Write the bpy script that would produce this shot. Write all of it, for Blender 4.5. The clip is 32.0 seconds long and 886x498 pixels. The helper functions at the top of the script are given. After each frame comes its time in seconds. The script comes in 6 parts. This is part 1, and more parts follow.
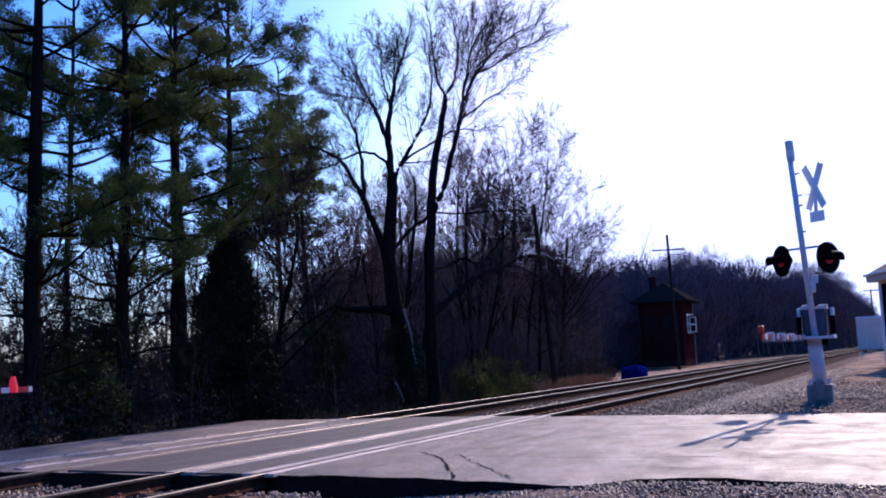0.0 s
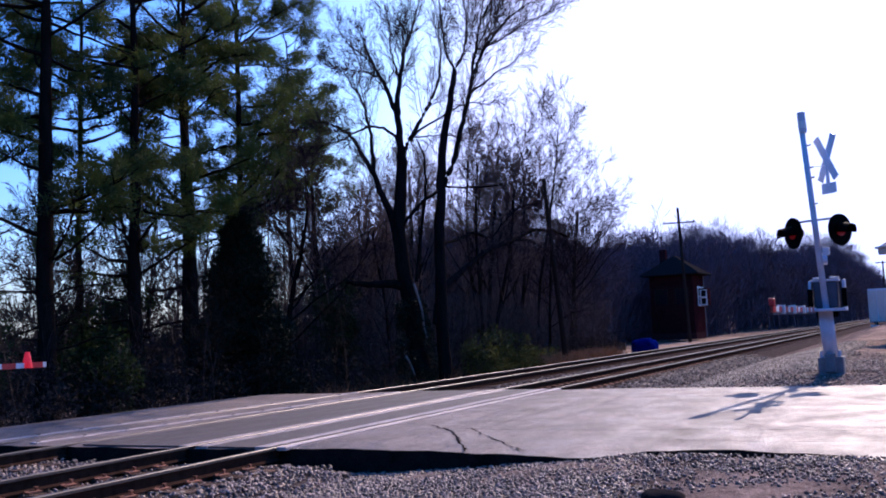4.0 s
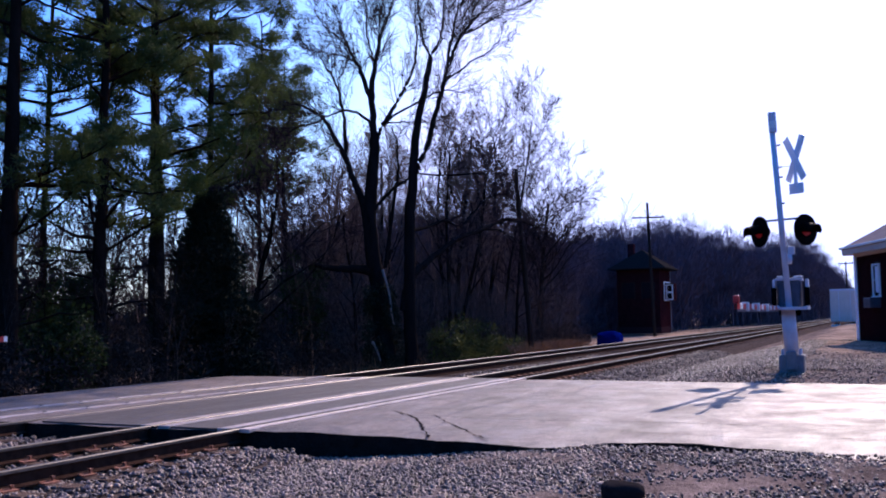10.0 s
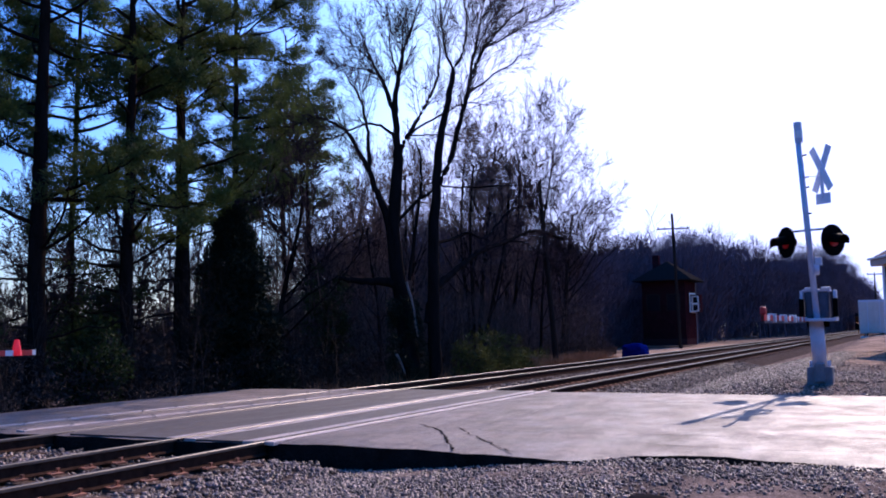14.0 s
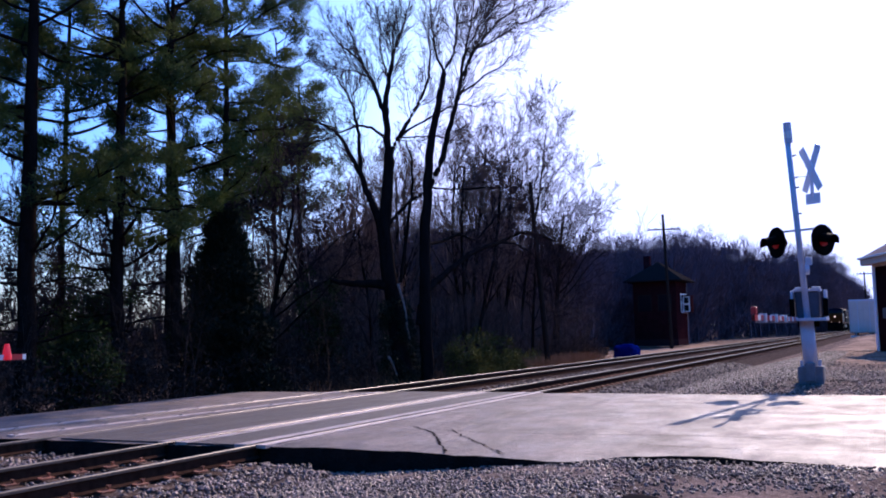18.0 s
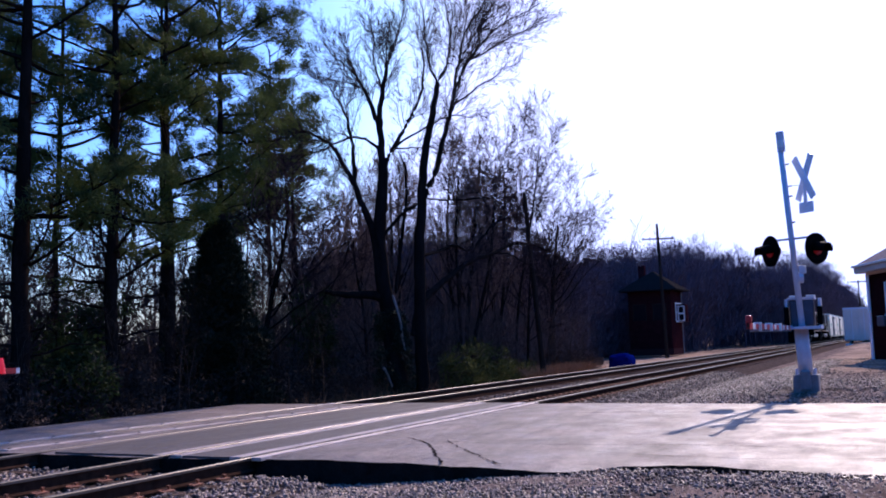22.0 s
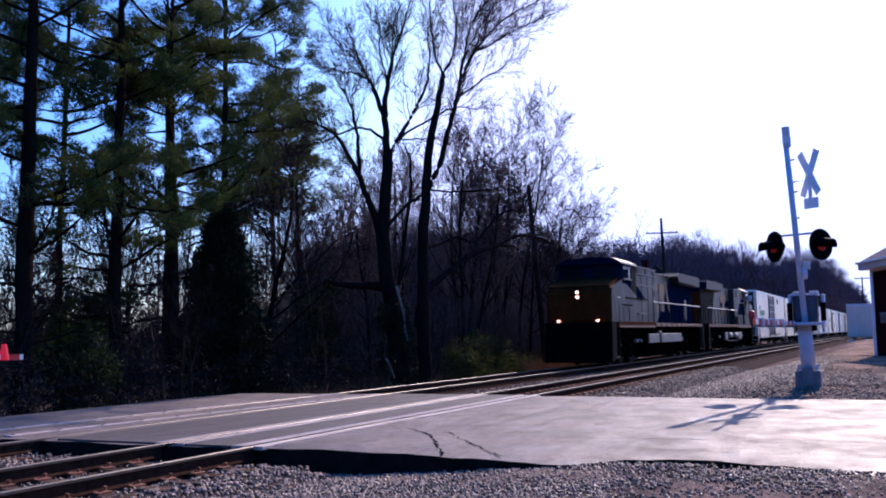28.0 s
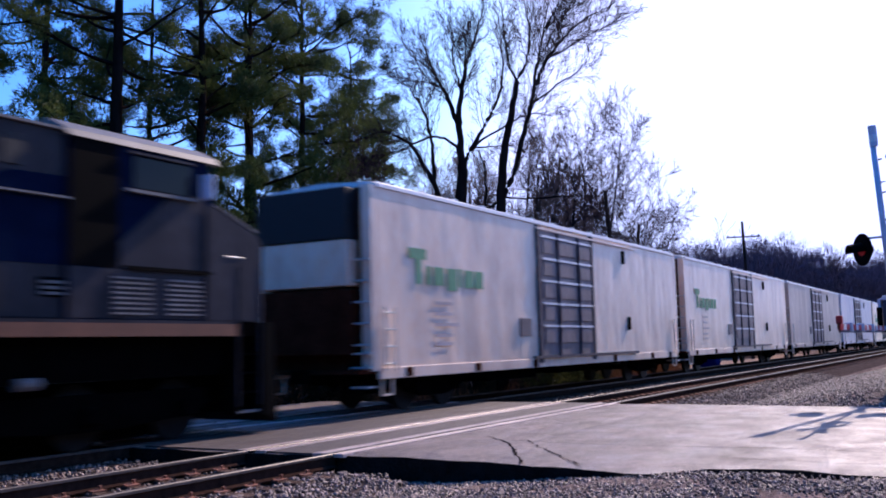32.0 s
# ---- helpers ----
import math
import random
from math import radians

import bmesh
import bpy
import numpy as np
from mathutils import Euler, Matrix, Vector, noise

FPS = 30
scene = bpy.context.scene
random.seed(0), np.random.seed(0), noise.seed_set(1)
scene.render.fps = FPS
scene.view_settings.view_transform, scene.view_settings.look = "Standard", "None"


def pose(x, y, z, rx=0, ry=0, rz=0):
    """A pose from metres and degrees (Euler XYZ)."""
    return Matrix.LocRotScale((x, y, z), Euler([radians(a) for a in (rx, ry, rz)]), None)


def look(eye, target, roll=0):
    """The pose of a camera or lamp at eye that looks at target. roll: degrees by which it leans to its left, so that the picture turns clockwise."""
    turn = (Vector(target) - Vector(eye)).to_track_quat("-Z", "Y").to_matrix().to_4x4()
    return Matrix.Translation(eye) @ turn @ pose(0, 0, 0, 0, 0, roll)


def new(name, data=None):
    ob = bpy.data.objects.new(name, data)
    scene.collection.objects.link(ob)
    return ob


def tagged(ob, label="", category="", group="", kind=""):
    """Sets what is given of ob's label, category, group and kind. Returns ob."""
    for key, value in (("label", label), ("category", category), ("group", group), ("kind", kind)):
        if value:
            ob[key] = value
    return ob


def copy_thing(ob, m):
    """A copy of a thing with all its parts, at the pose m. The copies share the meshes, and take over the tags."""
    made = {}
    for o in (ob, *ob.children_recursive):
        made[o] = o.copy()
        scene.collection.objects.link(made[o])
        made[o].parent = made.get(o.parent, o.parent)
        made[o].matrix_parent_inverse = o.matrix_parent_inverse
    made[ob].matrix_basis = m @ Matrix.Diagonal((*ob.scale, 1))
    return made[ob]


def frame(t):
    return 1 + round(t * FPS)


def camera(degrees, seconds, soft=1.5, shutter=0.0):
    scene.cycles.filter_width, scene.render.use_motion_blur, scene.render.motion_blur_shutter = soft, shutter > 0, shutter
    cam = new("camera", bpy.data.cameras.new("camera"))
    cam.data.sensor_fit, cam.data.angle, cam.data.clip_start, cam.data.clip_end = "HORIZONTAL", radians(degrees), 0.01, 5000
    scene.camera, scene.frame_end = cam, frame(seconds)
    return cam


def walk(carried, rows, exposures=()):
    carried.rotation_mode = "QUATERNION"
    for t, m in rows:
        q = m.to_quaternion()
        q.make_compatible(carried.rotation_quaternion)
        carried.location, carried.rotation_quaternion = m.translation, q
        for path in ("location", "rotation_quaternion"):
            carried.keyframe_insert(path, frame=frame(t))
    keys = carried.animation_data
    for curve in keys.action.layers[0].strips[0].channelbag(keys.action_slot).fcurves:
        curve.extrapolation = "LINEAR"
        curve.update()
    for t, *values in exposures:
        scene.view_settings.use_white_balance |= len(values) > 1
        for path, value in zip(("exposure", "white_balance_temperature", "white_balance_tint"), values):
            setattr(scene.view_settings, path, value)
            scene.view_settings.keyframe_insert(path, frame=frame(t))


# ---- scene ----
# World: x runs along the tracks, y across them away from the camera, z up; the rail tops lie at z = 0.
cam = camera(50.26, 32.0, soft=1.9, shutter=0.45)
EYE = 1.444
TURNS = [
    (0.0, -64.037, 6.642, -2.399),
    (0.5, -63.635, 6.226, -2.349),
    (1.0, -63.637, 5.17, -1.797),
    (1.5, -65.211, 2.896, -2.621),
    (2.0, -64.694, 3.627, -2.516),
    (2.5, -64.224, 3.796, -2.405),
    (3.0, -63.828, 4.429, -2.305),
    (3.5, -63.739, 4.976, -2.338),
    (4.0, -63.355, 5.106, -2.646),
    (4.5, -62.991, 5.225, -2.478),
    (6.5, -62.495, 5.069, 0.146),
    (7.0, -64.702, 3.795, -1.03),
    (7.5, -65.477, 3.834, -1.272),
    (8.0, -65.265, 3.875, -1.148),
    (8.5, -65.187, 3.719, -1.088),
    (9.0, -65.509, 3.69, -1.063),
    (9.5, -65.649, 3.889, -1.1),
    (10.0, -65.176, 4.279, -0.9),
    (10.5, -64.114, 4.727, -0.844),
    (11.0, -62.964, 5.024, -0.911),
    (11.5, -62.996, 4.977, -0.804),
    (12.0, -63.052, 4.953, -0.856),
    (12.5, -63.141, 5.16, -1.05),
    (13.0, -63.327, 5.228, -1.047),
    (13.5, -63.593, 5.202, -1.144),
    (14.0, -63.741, 5.049, -1.037),
    (14.5, -63.829, 5.056, -1.222),
    (16.5, -64.176, 5.158, -1.139),
    (17.0, -64.131, 5.144, -1.156),
    (17.5, -64.172, 5.07, -1.017),
    (18.0, -64.267, 5.146, -1.369),
    (18.5, -64.251, 5.633, -1.64),
    (19.0, -64.172, 5.831, -1.606),
    (19.5, -64.182, 5.742, -1.503),
    (20.0, -64.183, 5.663, -1.443),
    (20.5, -64.309, 5.712, -1.349),
    (21.0, -64.525, 5.665, -1.385),
    (21.5, -64.566, 5.558, -1.27),
    (22.0, -64.611, 5.789, -1.761),
    (22.5, -64.325, 5.896, -1.24),
    (23.0, -64.002, 5.469, -1.063),
    (23.5, -64.569, 5.335, -1.068),
    (24.0, -64.442, 5.227, -1.169),
    (24.5, -64.405, 5.396, -1.239),
    (25.0, -64.42, 5.479, -1.319),
    (25.5, -64.357, 5.504, -1.206),
    (27.5, -64.364, 5.258, -1.081),
    (28.0, -64.376, 5.289, -1.077),
    (28.5, -64.331, 5.216, -1.031),
    (29.0, -64.32, 5.271, -1.089),
    (29.5, -63.966, 5.359, -1.223),
    (30.0, -62.961, 5.724, -1.238),
    (30.5, -61.915, 5.761, -0.954),
    (31.0, -61.408, 5.725, -1.031),
    (31.5, -60.523, 5.785, -1.334),
    (32.0, -59.766, 5.855, -1.404),
]
STOPS, KELVIN, TINT = 0.2, 6450, 24
walk(cam, [(t, pose(0, 0, EYE, 90 + pitch, 0, yaw) @ pose(0, 0, 0, 0, 0, roll)) for t, yaw, pitch, roll in TURNS],
     exposures=[(0.0, STOPS, KELVIN, TINT), (32.0, STOPS, KELVIN, TINT)])

# ---- light ----
SUN_EL, SUN_AZ = 33.0, -5.5   # azimuth from the x axis, counter-clockwise
world = bpy.data.worlds.new("sky")
scene.world = world
world.use_nodes = True
wn = world.node_tree
sky = wn.nodes.new("ShaderNodeTexSky")
sky.sky_type, sky.sun_disc = "NISHITA", False
sky.sun_elevation, sky.sun_rotation = radians(SUN_EL), radians(90 - SUN_AZ)
sky.air_density, sky.dust_density, sky.ozone_density = 1.1, 2.3, 4.0
deep = wn.nodes.new("ShaderNodeHueSaturation")   # clear, deep winter blue
deep.inputs["Hue"].default_value, deep.inputs["Saturation"].default_value = 0.503, 1.27
cool = wn.nodes.new("ShaderNodeMix")   # cold air: no yellow along the horizon
cool.data_type, cool.blend_type = "RGBA", "MULTIPLY"
cool.inputs["Factor"].default_value = 1.0
cool.inputs[7].default_value = (0.74, 0.895, 1.17, 1)
wn.links.new(sky.outputs[0], cool.inputs[6])
veil = wn.nodes.new("ShaderNodeVectorMath")   # thin haze evens out the glare round the sun
veil.operation = "MINIMUM"
veil.inputs[1].default_value = (4.8, 5.6, 8.0)
wn.links.new(cool.outputs[2], veil.inputs[0])
wn.links.new(veil.outputs[0], deep.inputs["Color"])
wn.links.new(deep.outputs[0], wn.nodes["Background"].inputs[0])
wn.nodes["Background"].inputs[1].default_value = 0.225
sun = new("sun", bpy.data.lights.new("sun", "SUN"))
sun.data.energy, sun.data.angle, sun.data.color = 5.0, radians(0.55), (1.0, 0.88, 0.745)
sd = Vector((math.cos(radians(SUN_EL)) * math.cos(radians(SUN_AZ)), math.cos(radians(SUN_EL)) * math.sin(radians(SUN_AZ)), math.sin(radians(SUN_EL))))
sun.matrix_world = look(sd * 100, (0, 0, 0))


# ---- materials ----
def mat(name, col, rough=0.8, metal=0.0, vary=0.25, scale=6.0, bump=0.0, bscale=40.0, col2=None, mix=0.5, rnd=0.0, spec=0.5, trans=0.0, stretch=(1, 1, 1), island=0.0, thin=0.0, rvar=0.0, speck=0.0):
    """Node material: base colour broken up by two noises, bump, optional second colour and per-object variation."""
    m = bpy.data.materials.new(name)
    m.use_nodes = True
    nt = m.node_tree
    N, L = nt.nodes, nt.links
    b = N["Principled BSDF"]
    b.inputs["Roughness"].default_value, b.inputs["Metallic"].default_value = rough, metal
    b.inputs["Specular IOR Level"].default_value = 0.0 if rough >= 0.85 else spec   # dusty, dull surfaces hardly shine
    tc = N.new("ShaderNodeTexCoord")
    mp = N.new("ShaderNodeMapping")
    mp.inputs["Scale"].default_value = stretch
    L.new(tc.outputs["Object"], mp.inputs[0])
    n1, n2 = N.new("ShaderNodeTexNoise"), N.new("ShaderNodeTexNoise")
    n1.inputs["Scale"].default_value, n1.inputs["Detail"].default_value = scale, 4
    n2.inputs["Scale"].default_value, n2.inputs["Detail"].default_value = scale * 7.3, 3
    for n in (n1, n2):
        L.new(mp.outputs[0], n.inputs["Vector"])
    r = N.new("ShaderNodeValToRGB")
    r.color_ramp.elements[0].position, r.color_ramp.elements[1].position = 0.5 - 0.22, 0.5 + 0.22
    c2 = col2 or tuple(c * (1 - vary) for c in col)
    r.color_ramp.elements[0].color, r.color_ramp.elements[1].color = (*c2, 1), (*col, 1)
    L.new(n1.outputs[0], r.inputs[0])
    mx = N.new("ShaderNodeMix")
    mx.data_type, mx.blend_type = "RGBA", "OVERLAY"
    mx.inputs["Factor"].default_value = min(1, vary)
    L.new(r.outputs[0], mx.inputs[6])
    L.new(n2.outputs[0], mx.inputs[7])
    out = mx.outputs[2]
    if speck:   # single grains, light and dark
        n5, sr, sm = N.new("ShaderNodeTexNoise"), N.new("ShaderNodeMapRange"), N.new("ShaderNodeHueSaturation")
        n5.inputs["Scale"].default_value, n5.inputs["Detail"].default_value = 45, 2
        L.new(tc.outputs["Object"], n5.inputs["Vector"])
        L.new(n5.outputs[0], sr.inputs["Value"])
        sr.inputs["From Min"].default_value, sr.inputs["From Max"].default_value = 0.3, 0.7
        sr.inputs["To Min"].default_value, sr.inputs["To Max"].default_value = 1 - speck, 1 + speck
        L.new(sr.outputs[0], sm.inputs["Value"])
        L.new(out, sm.inputs["Color"])
        out = sm.outputs[0]
    if rnd or island:
        src = N.new("ShaderNodeObjectInfo").outputs["Random"] if rnd else N.new("ShaderNodeNewGeometry").outputs["Random Per Island"]
        amt = rnd or island
        mr = N.new("ShaderNodeMapRange")
        mr.inputs["To Min"].default_value, mr.inputs["To Max"].default_value = 1 - amt, 1 + amt
        L.new(src, mr.inputs["Value"])
        hs = N.new("ShaderNodeHueSaturation")
        L.new(mr.outputs[0], hs.inputs["Value"])
        L.new(out, hs.inputs["Color"])
        out = hs.outputs[0]
    L.new(out, b.inputs["Base Color"])
    if rvar:   # worn, smoother patches
        n4, rr = N.new("ShaderNodeTexNoise"), N.new("ShaderNodeMapRange")
        n4.inputs["Scale"].default_value, n4.inputs["Detail"].default_value = scale * 1.7, 5
        L.new(mp.outputs[0], n4.inputs["Vector"])
        L.new(n4.outputs[0], rr.inputs["Value"])
        rr.inputs["From Min"].default_value, rr.inputs["From Max"].default_value = 0.35, 0.65
        rr.inputs["To Min"].default_value, rr.inputs["To Max"].default_value = rough - rvar, rough + rvar
        L.new(rr.outputs[0], b.inputs["Roughness"])
    if bump:
        n3 = N.new("ShaderNodeTexNoise")
        n3.inputs["Scale"].default_value, n3.inputs["Detail"].default_value = bscale, 5
        L.new(mp.outputs[0], n3.inputs["Vector"])
        bp = N.new("ShaderNodeBump")
        bp.inputs["Strength"].default_value, bp.inputs["Distance"].default_value = bump, 0.03
        L.new(n3.outputs[0], bp.inputs["Height"])
        L.new(bp.outputs[0], b.inputs["Normal"])
    if trans:
        b.inputs["Transmission Weight"].default_value = trans
    if thin:  # leaves let some light through
        tl, sh = N.new("ShaderNodeBsdfTranslucent"), N.new("ShaderNodeMixShader")
        L.new(out, tl.inputs["Color"])
        sh.inputs["Fac"].default_value = thin
        L.new(b.outputs[0], sh.inputs[1])
        L.new(tl.outputs[0], sh.inputs[2])
        L.new(sh.outputs[0], N["Material Output"].inputs["Surface"])
    return m


def glow(name, col, strength):
    m = mat(name, col, 0.3)
    b = m.node_tree.nodes["Principled BSDF"]
    b.inputs["Emission Color"].default_value, b.inputs["Emission Strength"].default_value = (*col, 1), strength
    return m


M_ASPHALT = mat("asphalt", (0.215, 0.160, 0.142), 0.60, vary=0.6, scale=1.1, bump=0.6, bscale=55, col2=(0.105, 0.078, 0.069), spec=0.38, stretch=(0.7, 0.8, 1), rvar=0.13, speck=0.45)
M_ASPHALT_NEW = mat("asphalt_patch", (0.088, 0.067, 0.061), 0.64, vary=0.45, scale=1.4, bump=0.35, bscale=60, col2=(0.058, 0.045, 0.042), spec=0.4, stretch=(0.35, 1, 1), rvar=0.1, speck=0.4)
# old asphalt, darkened further so the colour holds the drop's shade
M_SHADED_EDGE = mat("shaded_old_asphalt_edge", (0.022, 0.018, 0.016), 0.95, vary=0.5, scale=5, bump=0.8, bscale=20)
M_CRACK = mat("crack", (0.03, 0.025, 0.025), 0.95, vary=0.4)
M_GROUND = mat("dirt_and_gravel", (0.26, 0.185, 0.152), 0.95, vary=0.7, scale=1.1, bump=1.0, bscale=26, col2=(0.085, 0.062, 0.053), speck=0.5)
M_SAND = mat("sandy_dirt", (0.42, 0.29, 0.215), 0.95, vary=0.6, scale=0.6, bump=0.7, bscale=10, col2=(0.17, 0.115, 0.088))
M_BALLAST = mat("ballast", (0.10, 0.072, 0.06), 0.95, vary=0.7, scale=3.0, bump=1.0, bscale=16, col2=(0.045, 0.034, 0.03))
M_STONE = mat("ballast_stone", (0.27, 0.19, 0.155), 0.6, vary=0.5, scale=8, bump=0.3, bscale=60, island=0.85, spec=0.3)
M_TIE = mat("weathered_tie_wood", (0.16, 0.105, 0.08), 0.9, vary=0.6, scale=5, bump=0.6, bscale=30, rnd=0.3, stretch=(6, 1, 6))
M_RUST = mat("rusty_steel", (0.055, 0.03, 0.022), 0.9, vary=0.5, scale=9, bump=0.25)
M_PLATE = mat("rusty_tie_plate", (0.36, 0.135, 0.08), 0.8, metal=0.2, vary=0.5, scale=9, bump=0.25, rnd=0.25)
M_RAILTOP = mat("polished_rail_steel", (0.13, 0.105, 0.095), 0.46, metal=0.3, vary=0.5, scale=5, stretch=(0.3, 8, 1), spec=0.22)
M_STRIP = mat("worn_crossing_strip", (0.72, 0.56, 0.49), 0.38, vary=0.6, scale=2.2, bump=0.3, spec=0.7, rvar=0.12, stretch=(0.5, 3, 1))
M_BOLT = mat("dark_bolt", (0.03, 0.03, 0.03), 0.6)
M_BARK = mat("dark_bark", (0.018, 0.0145, 0.014), 0.95, vary=0.5, scale=5, bump=0.9, bscale=14, stretch=(1, 1, 0.25), spec=0.12)
M_PINEBARK = mat("pine_bark", (0.022, 0.016, 0.014), 0.95, vary=0.5, scale=4, bump=0.9, bscale=12, stretch=(1, 1, 0.3))
M_TWIG = mat("bare_twigs", (0.042, 0.031, 0.037), 0.9, vary=0.4, scale=2, island=0.25)
M_THIN = mat("reddish_thin_twigs", (0.15, 0.105, 0.10), 0.95, vary=0.4, scale=2, island=0.3)
# twig colour lightened towards violet: the haze of distance is painted in
M_HAZYTWIG = mat("hazy_far_twigs", (0.112, 0.088, 0.118), 0.95, vary=0.4, scale=0.2, island=0.2)
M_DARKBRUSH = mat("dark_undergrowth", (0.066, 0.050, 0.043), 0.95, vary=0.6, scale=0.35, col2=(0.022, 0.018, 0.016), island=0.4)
M_NEEDLE = mat("pine_needles", (0.105, 0.135, 0.03), 0.6, vary=0.6, scale=0.5, col2=(0.014, 0.032, 0.02), island=0.22, thin=0.35, spec=0.06)
M_HOLLY = mat("evergreen_leaves", (0.03, 0.05, 0.015), 0.7, vary=0.5, scale=0.8, col2=(0.02, 0.035, 0.014), island=0.3, thin=0.25, spec=0.1)
M_CEDAR = mat("cedar_foliage", (0.018, 0.028, 0.016), 0.8, vary=0.5, scale=1.0, island=0.3, spec=0.12)
M_BRUSH = mat("dry_brush", (0.072, 0.056, 0.058), 0.95, vary=0.5, scale=0.5, col2=(0.03, 0.025, 0.026), island=0.35)
M_BUSH = mat("yellow_green_bush", (0.10, 0.105, 0.03), 0.8, vary=0.6, scale=0.8, col2=(0.03, 0.04, 0.016), island=0.45, thin=0.3, spec=0.1)
M_GRASS = mat("dead_grass", (0.36, 0.20, 0.11), 0.95, vary=0.4, scale=1.5, island=0.3)
M_GALV = mat("galvanised_steel", (0.66, 0.65, 0.74), 0.5, metal=0.0, vary=0.2, scale=3, bump=0.05)
M_CASE = mat("dark_grey_case", (0.085, 0.085, 0.115), 0.45, vary=0.3, scale=3, spec=0.3)
M_WHITE = mat("white_paint", (0.78, 0.78, 0.78), 0.5, vary=0.08, scale=3)
M_SIGN = mat("weathered_white_sign", (0.86, 0.87, 0.95), 0.45, vary=0.1, scale=5)
M_RED = mat("red_reflective", (0.62, 0.03, 0.03), 0.4, vary=0.1)
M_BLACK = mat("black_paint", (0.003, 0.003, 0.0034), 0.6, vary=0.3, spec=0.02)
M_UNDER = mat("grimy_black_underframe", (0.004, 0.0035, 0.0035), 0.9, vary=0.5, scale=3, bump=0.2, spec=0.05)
M_REDLENS = glow("dim_red_lens", (0.4, 0.01, 0.012), 0.07)
M_REDLIT = glow("lit_red_lamp", (0.8, 0.02, 0.03), 0.4)
M_CONC = mat("concrete", (0.27, 0.25, 0.255), 0.9, vary=0.3, scale=4, bump=0.3)
M_CONC.node_tree.nodes["Principled BSDF"].inputs["Specular IOR Level"].default_value = 0.3
M_BRICK = mat("red_brown_brick", (0.042, 0.012, 0.015), 0.95, vary=0.4, scale=2, bump=0.3, bscale=20, rnd=0.25)
M_MORTAR = mat("mortar", (0.05, 0.022, 0.024), 0.95, vary=0.3, scale=8)
M_SHINGLE = mat("grey_shingles", (0.30, 0.235, 0.22), 0.85, vary=0.35, scale=5, bump=0.3, rnd=0.2)
M_SHINGLE_D = mat("dark_shingles", (0.024, 0.021, 0.021), 0.95, vary=0.35, scale=5, bump=0.3, rnd=0.2)
M_GLASS = mat("dark_window_glass", (0.008, 0.009, 0.013), 0.08, vary=0.1, spec=0.14)
M_TARP = mat("blue_tarp", (0.002, 0.009, 0.12), 0.9, vary=0.4, scale=6, bump=0.5, bscale=6, spec=0.2)
M_POLE = mat("weathered_pole_wood", (0.036, 0.027, 0.024), 0.95, vary=0.4, scale=6, bump=0.5, bscale=25, stretch=(3, 3, 0.3))
M_TRAILER = mat("white_trailer_sheet", (0.66, 0.54, 0.49), 0.5, vary=0.15, scale=1.2, bump=0.05, spec=0.3)
M_NAVY = mat("navy_blue_paint", (0.005, 0.012, 0.036), 0.86, vary=0.3, scale=2.0)
M_GREYP = mat("grey_gloss_paint", (0.050, 0.047, 0.054), 0.4, vary=0.5, scale=1.6, stretch=(1, 1, 0.4), spec=0.06, rvar=0.06)
M_WING = mat("dark_wing_paint", (0.03, 0.03, 0.034), 0.5, vary=0.4, scale=1.5, spec=0.1)
M_YELLOW = mat("yellow_paint", (0.17, 0.072, 0.018), 0.5, vary=0.35, scale=2, spec=0.2)
M_STRIPE = mat("dull_orange_stripe", (0.20, 0.068, 0.028), 0.5, vary=0.35, scale=2, spec=0.4)
# yellow paint taken down to brown: shade of the unlit front in the colour
M_NOSE = mat("shaded_yellow", (0.105, 0.029, 0.009), 0.7, vary=0.35, scale=1.5, spec=0.01)
# dusty tank sides; also the pale tops that carry sunlight in their colour
M_TANK = mat("dusty_and_sunlit_grey", (0.20, 0.185, 0.175), 0.55, vary=0.4, scale=1.5, spec=0.4)
M_GRILLE = mat("dark_radiator_grille", (0.007, 0.007, 0.009), 0.7, vary=0.3, scale=10)
M_HAND = mat("worn_handrail", (0.60, 0.58, 0.54), 0.4, vary=0.2, metal=0.2)
M_LAMP = glow("headlight_glow", (1.0, 0.62, 0.48), 3.0)
M_CARWHITE = mat("dirty_white_car_paint", (0.98, 0.74, 0.55), 0.34, vary=0.45, scale=0.8, col2=(0.74, 0.53, 0.39), stretch=(1.6, 1, 0.5), spec=0.5, bump=0.6, bscale=0.9)
M_CARBEIGE = mat("stained_beige_car_paint", (0.62, 0.51, 0.41), 0.45, vary=0.4, scale=0.5, col2=(0.40, 0.30, 0.24), stretch=(2.2, 1, 0.35), spec=0.3)
M_CARBLUE = mat("pale_blue_car_paint", (0.70, 0.63, 0.62), 0.4, vary=0.35, scale=0.5, col2=(0.42, 0.42, 0.50), stretch=(2.2, 1, 0.35), spec=0.3)
M_CARDOOR = mat("grimy_mauve_door", (0.25, 0.19, 0.185), 0.6, vary=0.45, scale=1.5, stretch=(1, 1, 0.4))
M_FADED = mat("faded_grey_stencil", (0.62, 0.50, 0.46), 0.6, vary=0.3, scale=4)
M_PALEWOOD = mat("bleached_dead_wood", (0.30, 0.25, 0.23), 0.9, vary=0.4, scale=6, bump=0.3)
M_DOORBAR = mat("dark_door_rail", (0.05, 0.035, 0.05), 0.6, vary=0.3)
M_GREEN = mat("faded_green_lettering", (0.10, 0.36, 0.17), 0.6, vary=0.3, scale=3)
M_CARROOF = mat("bright_roof_metal", (0.75, 0.74, 0.74), 0.4, metal=0.3, vary=0.15)
